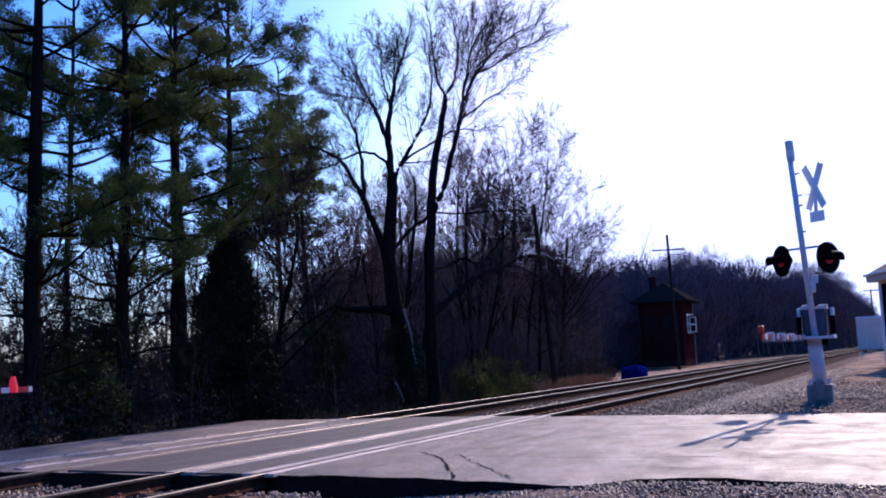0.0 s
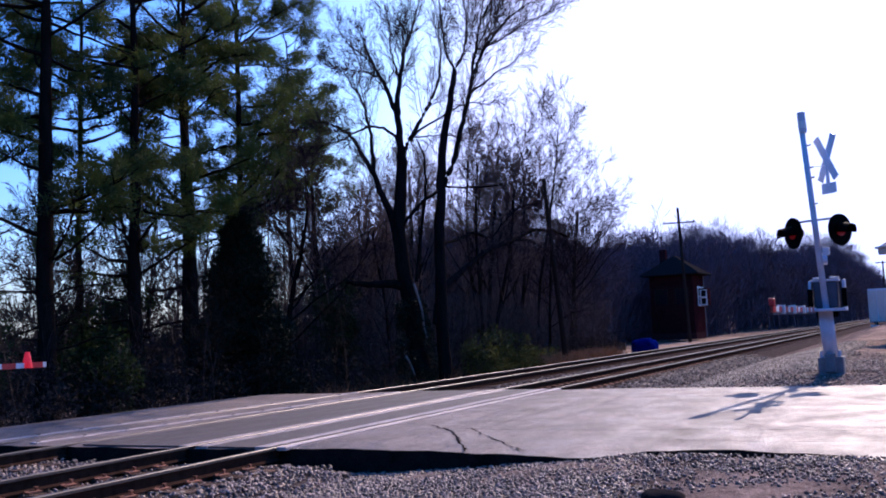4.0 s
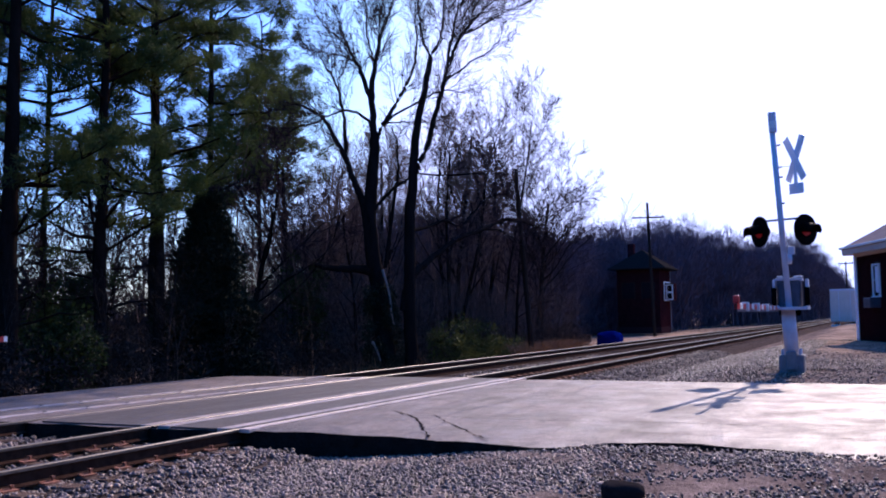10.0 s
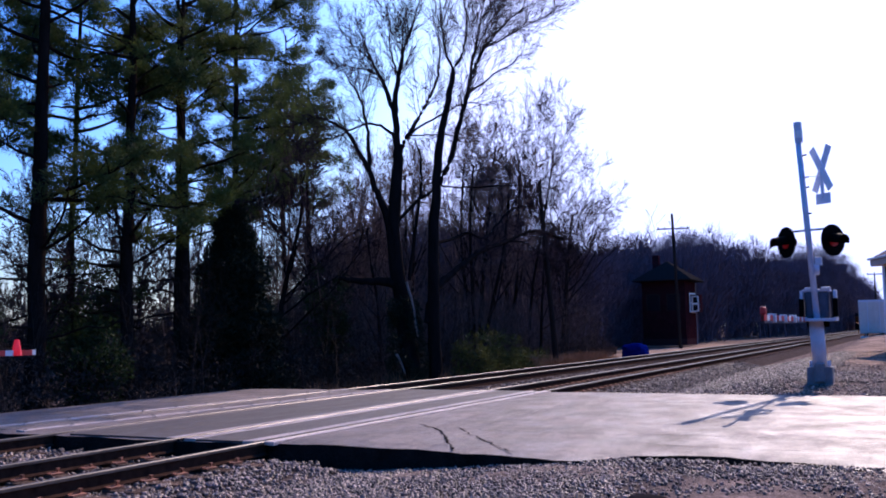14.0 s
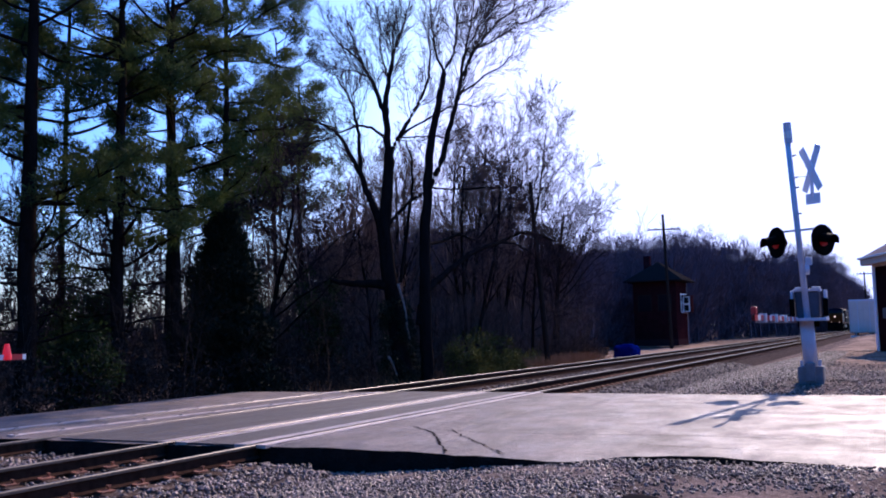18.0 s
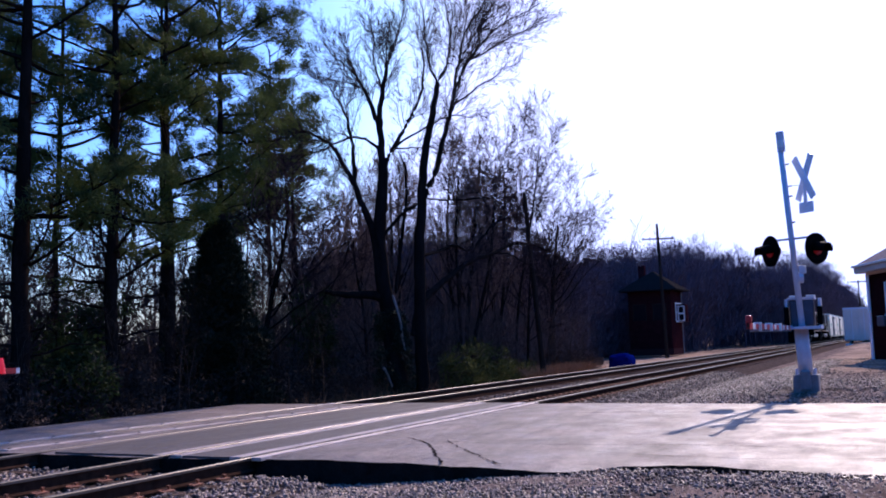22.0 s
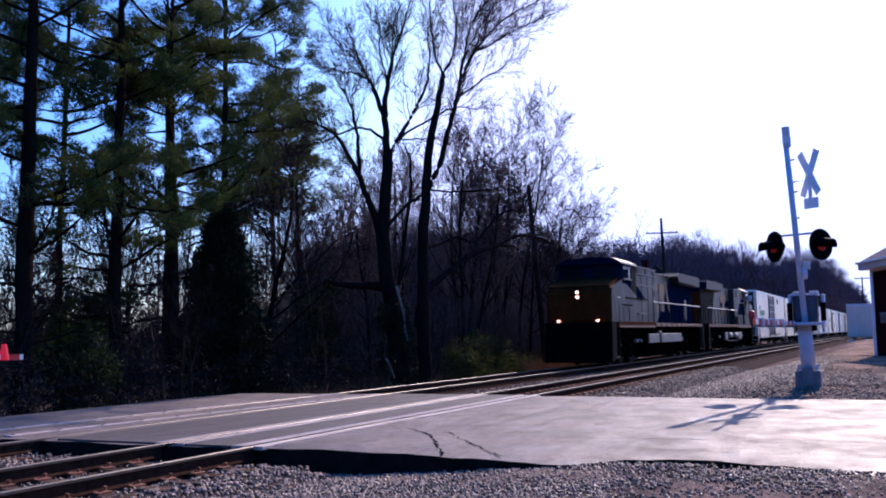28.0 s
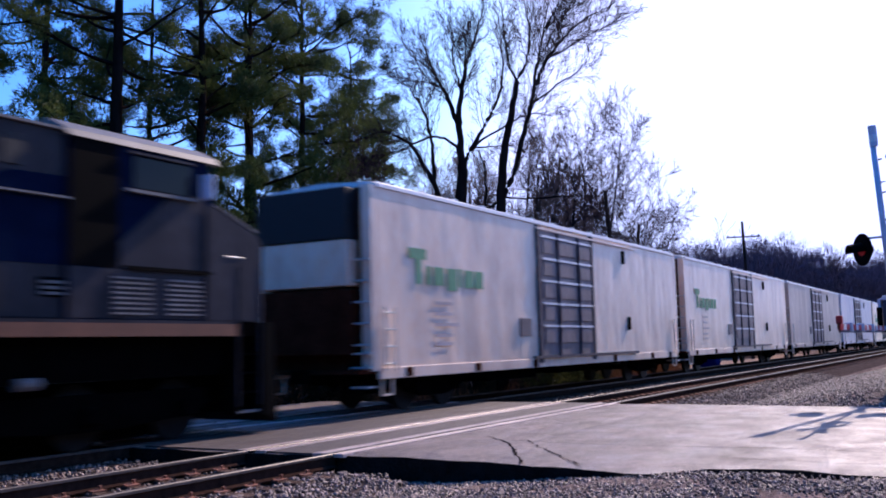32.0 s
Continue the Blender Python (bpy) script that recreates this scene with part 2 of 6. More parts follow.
M_RUSTCAR = mat("rust_brown_car_end", (0.075, 0.022, 0.013), 0.9, vary=0.5, scale=2)
M_WHEEL = mat("worn_wheel_steel", (0.012, 0.01, 0.01), 0.7, metal=0.2, vary=0.3, spec=0.2)


# ---- mesh helpers ----
def box(bm, x0, x1, y0, y1, z0, z1, bev=0.0):
    m = Matrix.LocRotScale(((x0 + x1) / 2, (y0 + y1) / 2, (z0 + z1) / 2), None, (abs(x1 - x0), abs(y1 - y0), abs(z1 - z0)))
    r = bmesh.ops.create_cube(bm, size=1, matrix=m)
    if bev:
        es = list({e for v in r["verts"] for e in v.link_edges})
        bmesh.ops.bevel(bm, geom=es, offset=bev, segments=2, affect="EDGES", profile=0.5)


def rod(bm, a, b, r0, r1=None, n=8):
    a, b = Vector(a), Vector(b)
    d = b - a
    m = Matrix.Translation((a + b) / 2) @ d.to_track_quat("Z", "Y").to_matrix().to_4x4()
    bmesh.ops.create_cone(bm, cap_ends=True, segments=n, radius1=r0, radius2=r0 if r1 is None else r1, depth=d.length, matrix=m)


def prism(bm, pts, y0, y1, axis="y"):
    """Extrudes an outline given in the x-z plane from y0 to y1 (or y-z along x)."""
    def at(p, w):
        return (p[0], w, p[1]) if axis == "y" else (w, p[0], p[1])
    a = [bm.verts.new(at(p, y0)) for p in pts]
    b = [bm.verts.new(at(p, y1)) for p in pts]
    n = len(pts)
    bm.faces.new(a), bm.faces.new(b[::-1])
    for i in range(n):
        bm.faces.new((a[i], b[i], b[(i + 1) % n], a[(i + 1) % n]))
    bmesh.ops.recalc_face_normals(bm, faces=bm.faces[:])


def made(bm, name, material, smooth=False):
    me = bpy.data.meshes.new(name)
    bm.to_mesh(me)
    bm.free()
    me.materials.append(material)
    if smooth:
        me.polygons.foreach_set("use_smooth", [True] * len(me.polygons))
    return me


def part(name, bm, material, parent, label="", smooth=False):
    me = bm if isinstance(bm, bpy.types.Mesh) else made(bm, name, material, smooth)
    ob = new(name, me)
    ob.parent = parent
    if label:
        ob["label"] = label
    return ob


def thing(name, m, label, category, group="", kind=""):
    ob = new(name)
    ob.empty_display_size = 0.2
    ob.matrix_basis = m
    return tagged(ob, label, category, group, kind)


def boxes(*specs, bev=0.0):
    bm = bmesh.new()
    for s in specs:
        box(bm, *s, bev=bev)
    return bm


def rods(*specs, n=8):
    bm = bmesh.new()
    for s in specs:
        rod(bm, *s, n=n)
    return bm


def mesh_np(name, verts, faces, material, smooth=False):
    """A mesh from arrays; faces is a list of index arrays of shape (n, 3) or (n, 4)."""
    me = bpy.data.meshes.new(name)
    verts = np.asarray(verts, np.float32)
    faces = [np.asarray(f, np.int32) for f in faces if len(f)]
    me.vertices.add(len(verts))
    me.vertices.foreach_set("co", verts.ravel())
    loops = np.concatenate([f.ravel() for f in faces])
    sizes = np.concatenate([np.full(len(f), f.shape[1], np.int32) for f in faces])
    me.loops.add(len(loops))
    me.loops.foreach_set("vertex_index", loops)
    me.polygons.add(len(sizes))
    me.polygons.foreach_set("loop_start", np.concatenate([[0], np.cumsum(sizes)[:-1]]).astype(np.int32))
    me.update(calc_edges=True)
    me.validate()
    if smooth:
        me.polygons.foreach_set("use_smooth", [True] * len(me.polygons))
    me.materials.append(material)
    return me


def single(name, bm, material, label, category, group="", kind="", m=None, smooth=False):
    ob = part(name, bm, material, None, "", smooth)
    if m is not None:
        ob.matrix_basis = m
    return tagged(ob, label, category, group, kind)


def smoothstep(a, b, x):
    t = np.clip((np.asarray(x, float) - a) / (b - a), 0, 1)
    return t * t * (3 - 2 * t)


# ---- ground ----
RX0, RX1, RY1 = 10.55, 21.8, 16.3         # the road's edges along x, and where it tips down
TRACKS = (8.83, 12.79)                    # the tracks' centre lines


def ground_z(x, y):
    x, y = np.asarray(x, float), np.asarray(y, float)
    near = -0.02 - 0.33 * smoothstep(2.4, 7.2, y)
    far = np.where(x > RX1, -0.12 + 0.22 * smoothstep(21, 26, x) + 0.22 * smoothstep(28, 60, x) + 0.25 * smoothstep(60, 110, x), near)
    far = far + (-0.45 - far) * smoothstep(2.6, 7.0, y)
    z = np.where(x > RX1 - 1, far, near)
    back = -0.42 - 0.75 * smoothstep(15.0, 20.0, y) * (1 - 0.75 * smoothstep(30, 50, x))
    z = np.where(y > 10, back, z)
    z = z - 0.12 * ((x > RX0 + 0.2) & (x < RX1 - 0.2) & (y < 17))
    return z


gx = np.unique(np.concatenate([np.linspace(-2500, -60, 14), np.linspace(-60, 0, 13), np.linspace(0, 60, 121), np.linspace(60, 140, 41), np.linspace(140, 600, 24), np.linspace(600, 4200, 16)]))
gy = np.unique(np.concatenate([np.linspace(-2500, -40, 12), np.linspace(-40, -5, 12), np.linspace(-5, 30, 71), np.linspace(30, 120, 19), np.linspace(120, 2500, 14)]))
GX, GY = np.meshgrid(gx, gy, indexing="ij")
GZ = ground_z(GX, GY)
nrm = np.random.default_rng(3).normal(0, 0.012, GX.shape)
GV = np.stack([GX, GY, GZ + nrm], -1).reshape(-1, 3)
ni, nj = GX.shape
ids = np.arange(ni * nj).reshape(ni, nj)
quads = np.stack([ids[:-1, :-1], ids[1:, :-1], ids[1:, 1:], ids[:-1, 1:]], -1).reshape(-1, 4)
ground = tagged(new("ground", mesh_np("ground", GV, [quads], M_GROUND, True)), "brown dirt and gravel ground beside the tracks", "ground", kind="structure")


def sheet(name, fn, xs, ys, material, label, category):
    X, Y = np.meshgrid(xs, ys, indexing="ij")
    Z = fn(X, Y)
    i = np.arange(X.size).reshape(X.shape)
    q = np.stack([i[:-1, :-1], i[1:, :-1], i[1:, 1:], i[:-1, 1:]], -1).reshape(-1, 4)
    return tagged(new(name, mesh_np(name, np.stack([X, Y, Z], -1).reshape(-1, 3), [q], material, True)), label, category, kind="structure")


def sand_z(x, y):
    n = np.sin(x * 0.9 + 1.3 * np.sin(y * 1.7)) * 0.5 + np.sin(y * 2.3 + x * 0.31) * 0.5
    edge = smoothstep(26, 40, x + 2.5 * n) * (1 - smoothstep(2.0, 4.8, y + 0.9 * n)) * smoothstep(-26, -22, y)
    return ground_z(x, y) - 0.035 + 0.05 * edge + 0.012 * n


sheet("dirt_strip", lambda x, y: ground_z(x, y) + 0.06 * smoothstep(15.9, 16.8, y) * smoothstep(46.5, 50, x) - 0.03, np.linspace(46, 120, 90), np.linspace(15.8, 22.5, 20), M_SAND, "pale sandy dirt strip beyond the far track", "ground")
sheet("dirt_yard", sand_z, np.linspace(28, 120, 150), np.linspace(-28, 6.0, 80), M_SAND, "pale sandy dirt yard beside the depot", "ground")


def road_z(x, y):
    return -0.015 - 1.3 * smoothstep(RY1 - 0.3, RY1 + 9, y) - 0.03 * smoothstep(3.5, -4, y)


EDGE_Y = (-4.0, 0.0, 0.65, 0.95, 1.4, 2.3, 3.0, 3.4, 4.3, 5.2, 6.5, 7.5, 8.3, 9.5, 11.2, 12.5)   # the broken near edge of the asphalt
EDGE_X = (10.2, 10.4, 10.7, 11.15, 11.0, 11.3, 10.9, 10.35, 10.45, 10.65, 10.8, 10.8, 10.65, 10.5, 10.6, 10.55)


def build_road():
    rng = np.random.default_rng(5)
    ys = np.concatenate([np.linspace(-60, -6, 20), np.linspace(-5.5, 26, 127)])
    bm = bmesh.new()
    prev = None
    for y in ys:
        w0 = float(np.interp(y, EDGE_Y, EDGE_X)) + 0.05 * math.sin(y * 4.7) + rng.normal(0, 0.035)
        w1 = RX1 + 0.08 * math.sin(y * 1.1 + 1) + rng.normal(0, 0.03)
        z = float(road_z(0, y))
        cols = [w0 - 0.05, w0 + 0.04, w0 + 0.5, 13, 15, 17, 19, w1 - 0.5, w1 - 0.04, w1 + 0.05]
        ring = []
        for k, x in enumerate(cols):
            drop = 0.42 if k in (0, len(cols) - 1) else (0.02 if k in (1, len(cols) - 2) else 0)
            ring.append(bm.verts.new((x, y, z - drop + (rng.normal(0, 0.004) if 1 < k < 8 else 0))))
        if prev:
            for a in range(len(cols) - 1):
                bm.faces.new((prev[a], prev[a + 1], ring[a + 1], ring[a]))
        prev = ring
    bmesh.ops.recalc_face_normals(bm, faces=bm.faces[:])
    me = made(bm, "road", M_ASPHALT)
    me.materials.append(M_SHADED_EDGE)
    # upright side faces take the darker colour with shade painted in
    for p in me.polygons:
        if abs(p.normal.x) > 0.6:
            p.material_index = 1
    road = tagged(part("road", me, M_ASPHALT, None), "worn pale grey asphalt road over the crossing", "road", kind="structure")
    return road


road = build_road()


def tube_np(branches, sides):
    """Tapered tubes along polylines [(points, radii)], all at once, grouped by length."""
    groups = {}
    for P, r in branches:
        groups.setdefault(len(P), []).append((P, r))
    V, Fq, off = [], [], 0
    for n, lst in groups.items():
        P = np.array([b[0] for b in lst], float)
        r = np.array([b[1] for b in lst], float)
        d = np.gradient(P, axis=1)
        d /= np.linalg.norm(d, axis=-1, keepdims=True) + 1e-9
        ref = np.where(np.abs(d[..., 2:3]) > 0.9, np.array([1.0, 0, 0]), np.array([0, 0, 1.0]))
        u = np.cross(d, ref)
        u /= np.linalg.norm(u, axis=-1, keepdims=True) + 1e-9
        v = np.cross(d, u)
        ang = np.arange(sides) * 2 * np.pi / sides
        ring = P[:, :, None] + r[:, :, None, None] * (np.cos(ang)[:, None] * u[:, :, None] + np.sin(ang)[:, None] * v[:, :, None])
        B = len(lst)
        i = off + np.arange(B * n * sides).reshape(B, n, sides)
        a, b = i[:, :-1], i[:, 1:]
        q = np.stack([a, np.roll(a, -1, 2), np.roll(b, -1, 2), b], -1).reshape(-1, 4)
        V.append(ring.reshape(-1, 3)), Fq.append(q)
        off += B * n * sides
    return np.concatenate(V), np.concatenate(Fq)


def tubes(name, branches, sides, material, smooth=True):
    V, Q = tube_np(branches, sides)
    return mesh_np(name, V, [Q], material, smooth)


# ---- tracks ----
def rail_profile(bm, x0, x1, yc):
    pts = [(-0.07, -0.19), (0.07, -0.19), (0.07, -0.178), (0.012, -0.155), (0.010, -0.055), (0.034, -0.04), (-0.034, -0.04), (-0.010, -0.055), (-0.012, -0.155), (-0.07, -0.178)]
    prism(bm, [(yc + a, b) for a, b in pts], x0, x1, axis="x")


def build_track(name, yc, label, plates):
    tr = thing(name, Matrix.Identity(4), label, "railway track", kind="structure")
    for side in (-1, 1):
        y = yc + side * 0.7525
        bm = bmesh.new()
        rail_profile(bm, -60, 900, y)
        rail = part("rail", bm, M_RUST, tr, "rust-brown steel rail")
        bm = bmesh.new()
        prism(bm, [(y - 0.036, -0.04), (y + 0.036, -0.04), (y + 0.036, -0.008), (y + 0.028, 0.0), (y - 0.028, 0.0), (y - 0.036, -0.008)], -60, 900, axis="x")
        part("rail_head", bm, M_RAILTOP, rail, "polished running surface")
    rng = random.Random(int(yc * 10))
    tie = made(boxes((-0.115, 0.115, -1.3, 1.3, -0.18, 0.0), bev=0.012), "tie", M_TIE)
    plate = made(boxes((-0.10, 0.10, -0.17, 0.17, 0, 0.018), (-0.10, 0.10, 0.075, 0.095, 0.018, 0.03), (-0.10, 0.10, -0.095, -0.075, 0.018, 0.03)), "tie_plate", M_PLATE)
    spike = made(boxes((-0.012, 0.012, -0.012, 0.012, 0, 0.03), (-0.02, 0.02, -0.025, 0.02, 0.03, 0.045)), "spike", M_PLATE)
    x = -1.5
    while x < 125:
        if not RX0 - 0.1 < x < RX1 + 0.1:
            t = part("tie", tie, M_TIE, tr)
            t.matrix_basis = pose(x + rng.uniform(-0.03, 0.03), yc + rng.uniform(-0.05, 0.05), -0.2 + rng.uniform(-0.008, 0.004), 0, 0, rng.uniform(-0.8, 0.8))
            if plates and 2 < x < 40:
                for side in (-1, 1):
                    p = part("tie_plate", plate, M_PLATE, tr)
                    p.matrix_basis = pose(x, yc + side * 0.7525, -0.196)
                    if x < 11:
                        for sx, sy in ((-0.06, 0.1), (0.06, -0.1), (0.06, 0.1)):
                            s = part("spike", spike, M_PLATE, tr)
                            s.matrix_basis = pose(x + sx, yc + side * 0.7525 + sy, -0.19 + rng.uniform(0, 0.02), 0, 0, 90 if sy > 0 else -90)
        x += 0.52
    return tr


track_near = build_track("railway_track", TRACKS[0], "near railway track with rusty rails on wooden ties", True)
track_far = build_track("railway_track", TRACKS[1], "far railway track with rusty rails on wooden ties", False)


def bed_z(x, y):
    n = 0.014 * np.sin(x * 9.1 + 4 * np.sin(y * 5.3)) + 0.012 * np.sin(y * 17 + x * 3.7)
    top = -0.235
    near_side = -0.30 * smoothstep(7.3, 5.6, y) * (x > 0)
    return top + near_side - 0.5 * smoothstep(14.5, 15.7, y) - 0.35 * ((x > RX0 - 0.05) & (x < RX1 + 0.05)) + n


bed = sheet("ballast_bed", bed_z, np.concatenate([np.linspace(-60, 0, 40), np.linspace(0.1, 45, 300), np.linspace(45.5, 140, 160), np.linspace(145, 900, 60)]), np.linspace(5.5, 15.8, 84), M_BALLAST, "grey-brown crushed stone ballast under the tracks", "ballast")


def crossing_strips():
    """The flangeway strips and the bolted panels beside the rails in the road."""
    cp = thing("crossing_panel", Matrix.Identity(4), "worn light strips and bolted panels between crossing rails", "crossing panel", kind="structure")
    for side in (-1, 1):
        y = TRACKS[0] + side * 0.7525
        g = -side   # the gauge side, with the flangeway
        lo_, hi_ = sorted((y + g * 0.04, y + g * 0.13))
        part("flangeway", boxes((RX0 + 0.05, RX1, lo_, hi_, -0.05, -0.012)), M_CRACK, cp)
        for a0, a1 in ((0.13, 0.33), (-0.20, -0.04)):
            lo_, hi_ = sorted((y + g * a0, y + g * a1))
            part("strip", boxes((RX0 + 0.1, RX1 - 0.1, lo_, hi_, -0.05, -0.001), bev=0.003), M_STRIP, cp)
    bolt = made(rods(((0, 0, 0), (0, 0, 0.012), 0.035), n=6), "bolt", M_BOLT)
    for y0, y1 in ((14.05, 13.55), (12.95, 12.22)):   # two rows of short bolted panels, not quite square to the rails
        x = RX0 + 0.2
        while x < RX1 - 0.8:
            y = y0 + (y1 - y0) * (x - RX0) / (RX1 - RX0)
            p = part("panel", boxes((0, 0.86, -0.10, 0.10, -0.06, -0.001), bev=0.004), M_STRIP, cp)
            p.matrix_basis = pose(x, y, 0, 0, 0, math.degrees(math.atan2(y1 - y0, RX1 - RX0)))
            b = part("bolt", bolt, M_BOLT, cp)
            b.matrix_basis = pose(x + 0.1, y, -0.003)
            x += 0.9
    part("patch", boxes((RX0 + 0.12, RX1 - 0.1, TRACKS[0] + 0.80, TRACKS[1] - 1.05, -0.05, -0.006)), M_ASPHALT_NEW, cp, "darker asphalt between the tracks")
    part("patch", boxes((RX0 + 0.12, RX1 - 0.1, TRACKS[0] - 0.55, TRACKS[0] + 0.60, -0.05, -0.007)), M_ASPHALT_NEW, cp, "darker asphalt between the rails")
    return cp


crossing_strips()


def cracks():
    """Open cracks that wander over the asphalt."""
    lines = (((13.52, 7.13), (13.09, 6.67), (12.46, 6.21), (11.51, 5.66), (10.71, 5.19)), ((13.18, 6.31), (12.18, 5.54), (11.33, 4.92), (10.75, 4.44)),
             ((13.1, 6.5), (12.9, 4.6), (13.2, 2.6), (13.0, 0.4)), ((18.6, 6.4), (18.9, 4.0), (18.7, 1.5)), ((12.0, 3.1), (11.8, 1.6), (12.1, 0.2)))
    rng = np.random.default_rng(12)
    for pts, w in zip(lines, (0.02, 0.014, 0.010, 0.010, 0.010)):
        P = np.array(pts)
        s = np.linspace(0, len(P) - 1, 9 * (len(P) - 1) + 1)
        Q = np.stack([np.interp(s, range(len(P)), P[:, k]) for k in (0, 1)], 1) + rng.normal(0, 0.018, (len(s), 2))
        d = np.gradient(Q, axis=0)
        n = np.stack([-d[:, 1], d[:, 0]], 1) / (np.linalg.norm(d, axis=1, keepdims=True) + 1e-9)
        ww = w * rng.uniform(0.4, 1.3, len(s))[:, None]
        V = np.concatenate([np.c_[Q - n * ww, np.full(len(s), -0.008)], np.c_[Q + n * ww, np.full(len(s), -0.008)]])
        i = np.arange(len(s) - 1)
        ob = new("crack", mesh_np("crack", V, [np.stack([i, i + 1, i + 1 + len(s), i + len(s)], 1)], M_CRACK))
        ob.parent = road


cracks()


# ---- the train: x runs back from a vehicle's front, y across, z up from the rail tops ----
def wheelset(parent, x):
    ax = part("wheelset", rods(((x * 0, -0.98, 0), (x * 0, 0.98, 0), 0.09), ((0, -0.80, 0), (0, -0.68, 0), 0.50), ((0, 0.68, 0), (0, 0.80, 0), 0.50), n=20), M_WHEEL, parent)
    ax.matrix_basis = pose(x, 0, 0.50)
    return ax


AXLES = []


def truck(parent, xc, axles, base):
    """A bogie: side frames, journal boxes, springs and wheelsets."""
    half = (axles - 1) * base / 2
    for s in (-1, 1):
        y = s * 1.02
        bm = bmesh.new()
        prism(bm, [(xc - half - 0.55, 0.62), (xc - half - 0.2, 0.42), (xc - 0.5, 0.30), (xc + 0.5, 0.30), (xc + half + 0.2, 0.42), (xc + half + 0.55, 0.62), (xc + half + 0.4, 0.85), (xc - half - 0.4, 0.85)], y - 0.07, y + 0.07)
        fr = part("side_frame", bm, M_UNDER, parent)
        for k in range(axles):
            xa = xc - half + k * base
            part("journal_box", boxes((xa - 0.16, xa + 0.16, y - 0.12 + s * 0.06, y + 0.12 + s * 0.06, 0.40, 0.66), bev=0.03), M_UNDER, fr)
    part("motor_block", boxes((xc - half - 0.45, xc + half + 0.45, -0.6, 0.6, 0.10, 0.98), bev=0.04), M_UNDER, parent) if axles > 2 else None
    for k in range(axles):
        AXLES.append(wheelset(parent, xc - half + k * base))


def locomotive(label, lead):
    lo = thing("locomotive", Matrix.Identity(4), label, "locomotive", "locomotives")
    P = lambda n, bm, m, l="", sm=False: part(n, bm, m, lo, l, sm)
    L, D = 20.9, 1.94   # length over the pilots, height of the deck
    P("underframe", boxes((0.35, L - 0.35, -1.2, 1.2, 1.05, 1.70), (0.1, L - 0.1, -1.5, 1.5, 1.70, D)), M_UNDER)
    for x0, sg in ((0.0, 1), (L, -1)):   # pilots with plough, coupler and steps
        bm = bmesh.new()
        fr = 0.4 if lead and sg > 0 else 0.0
        prism(bm, [(x0 - fr, D), (x0 + sg * 0.25, D), (x0 + sg * 0.25, 0.35), (x0 - sg * 0.12 - fr, 0.18), (x0 - sg * 0.05 - fr, 0.95)], -1.55, 1.55)
        P("pilot", bm, M_BLACK, "black snow plough pilot")
        P("coupler", boxes((x0 - sg * 0.75, x0 + sg * 0.1, -0.13, 0.13, 0.72, 1.0), (x0 - sg * 0.78, x0 - sg * 0.45, -0.2, 0.2, 0.70, 1.02), bev=0.03), M_UNDER)
        for s in (-1, 1):
            st = P("step_well", boxes((x0 + sg * 0.28, x0 + sg * 0.34, s * 1.2, s * 1.5, 0.35, D), (x0 + sg * 0.82, x0 + sg * 0.88, s * 1.2, s * 1.5, 0.35, D)), M_BLACK)
            for k in range(5):
                part("step", boxes((x0 + sg * 0.33, x0 + sg * 0.83, s * 1.22, s * 1.5, 0.38 + 0.33 * k, 0.42 + 0.33 * k)), M_TANK if k == 0 else M_UNDER, st)
            part("grab_iron", rods(((x0 + sg * 0.3, s * 1.5, 0.5), (x0 + sg * 0.3, s * 1.5, 2.9), 0.022), ((x0 + sg * 0.85, s * 1.5, 0.5), (x0 + sg * 0.85, s * 1.5, 2.9), 0.022)), M_GREYP, st)
    # nose
    N0 = -0.35 if lead else 0.12
    bm = bmesh.new()
    prism(bm, [(N0, D), (N0, 3.32), (N0 + 0.12, 3.52), (1.62, 3.98), (1.62, D)], -1.5, 1.5)
    bmesh.ops.bevel(bm, geom=bm.edges[:], offset=0.10, segments=3, affect="EDGES")
    nose = P("nose", bm, M_NOSE if lead else M_GREYP, "yellow nose with shade painted in" if lead else "grey sloping nose")
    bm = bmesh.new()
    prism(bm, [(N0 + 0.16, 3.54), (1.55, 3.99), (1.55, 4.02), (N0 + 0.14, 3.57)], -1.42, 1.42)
    # on the second locomotive the sun on this top is put into its colour
    part("nose_top", bm, M_NOSE if lead else M_TANK, nose, "" if lead else "nose top with sunlight painted in as pale grey")
    for s in (-1, 1):
        bm = bmesh.new()
        prism(bm, [(N0 + 0.12, D + 0.02), (N0 + 0.12, 3.28), (N0 + 0.22, 3.46), (1.60, 3.90), (1.60, D + 0.02)], s * 1.50, s * 1.506)
        part("nose_side", bm, M_GREYP, nose, "grey side panel")
        part("grab_iron", rods(((0.75, s * 1.5, 3.05), (1.15, s * 1.5, 3.05), 0.022), ((0.75, s * 1.44, 3.05), (0.75, s * 1.5, 3.05), 0.02), ((1.15, s * 1.44, 3.05), (1.15, s * 1.5, 3.05), 0.02)), M_HAND, nose)
    part("headlight_housing", boxes((N0 - 0.07, 0.9, -0.14, 0.14, 2.95, 3.42), bev=0.03), M_BLACK, nose)
    for z in (3.06, 3.28):
        part("headlight", rods(((N0 - 0.1, 0, z), (N0 - 0.05, 0, z), 0.075), n=16), M_LAMP if lead else M_GLASS, nose, "lit headlight" if lead else "unlit headlight")
    part("nose_front_door", boxes((N0 - 0.03, N0 + 0.01, 0.35, 0.95, D + 0.04, 3.1), bev=0.01), M_NOSE if lead else M_GREYP, nose)
    # cab
    bm = bmesh.new()
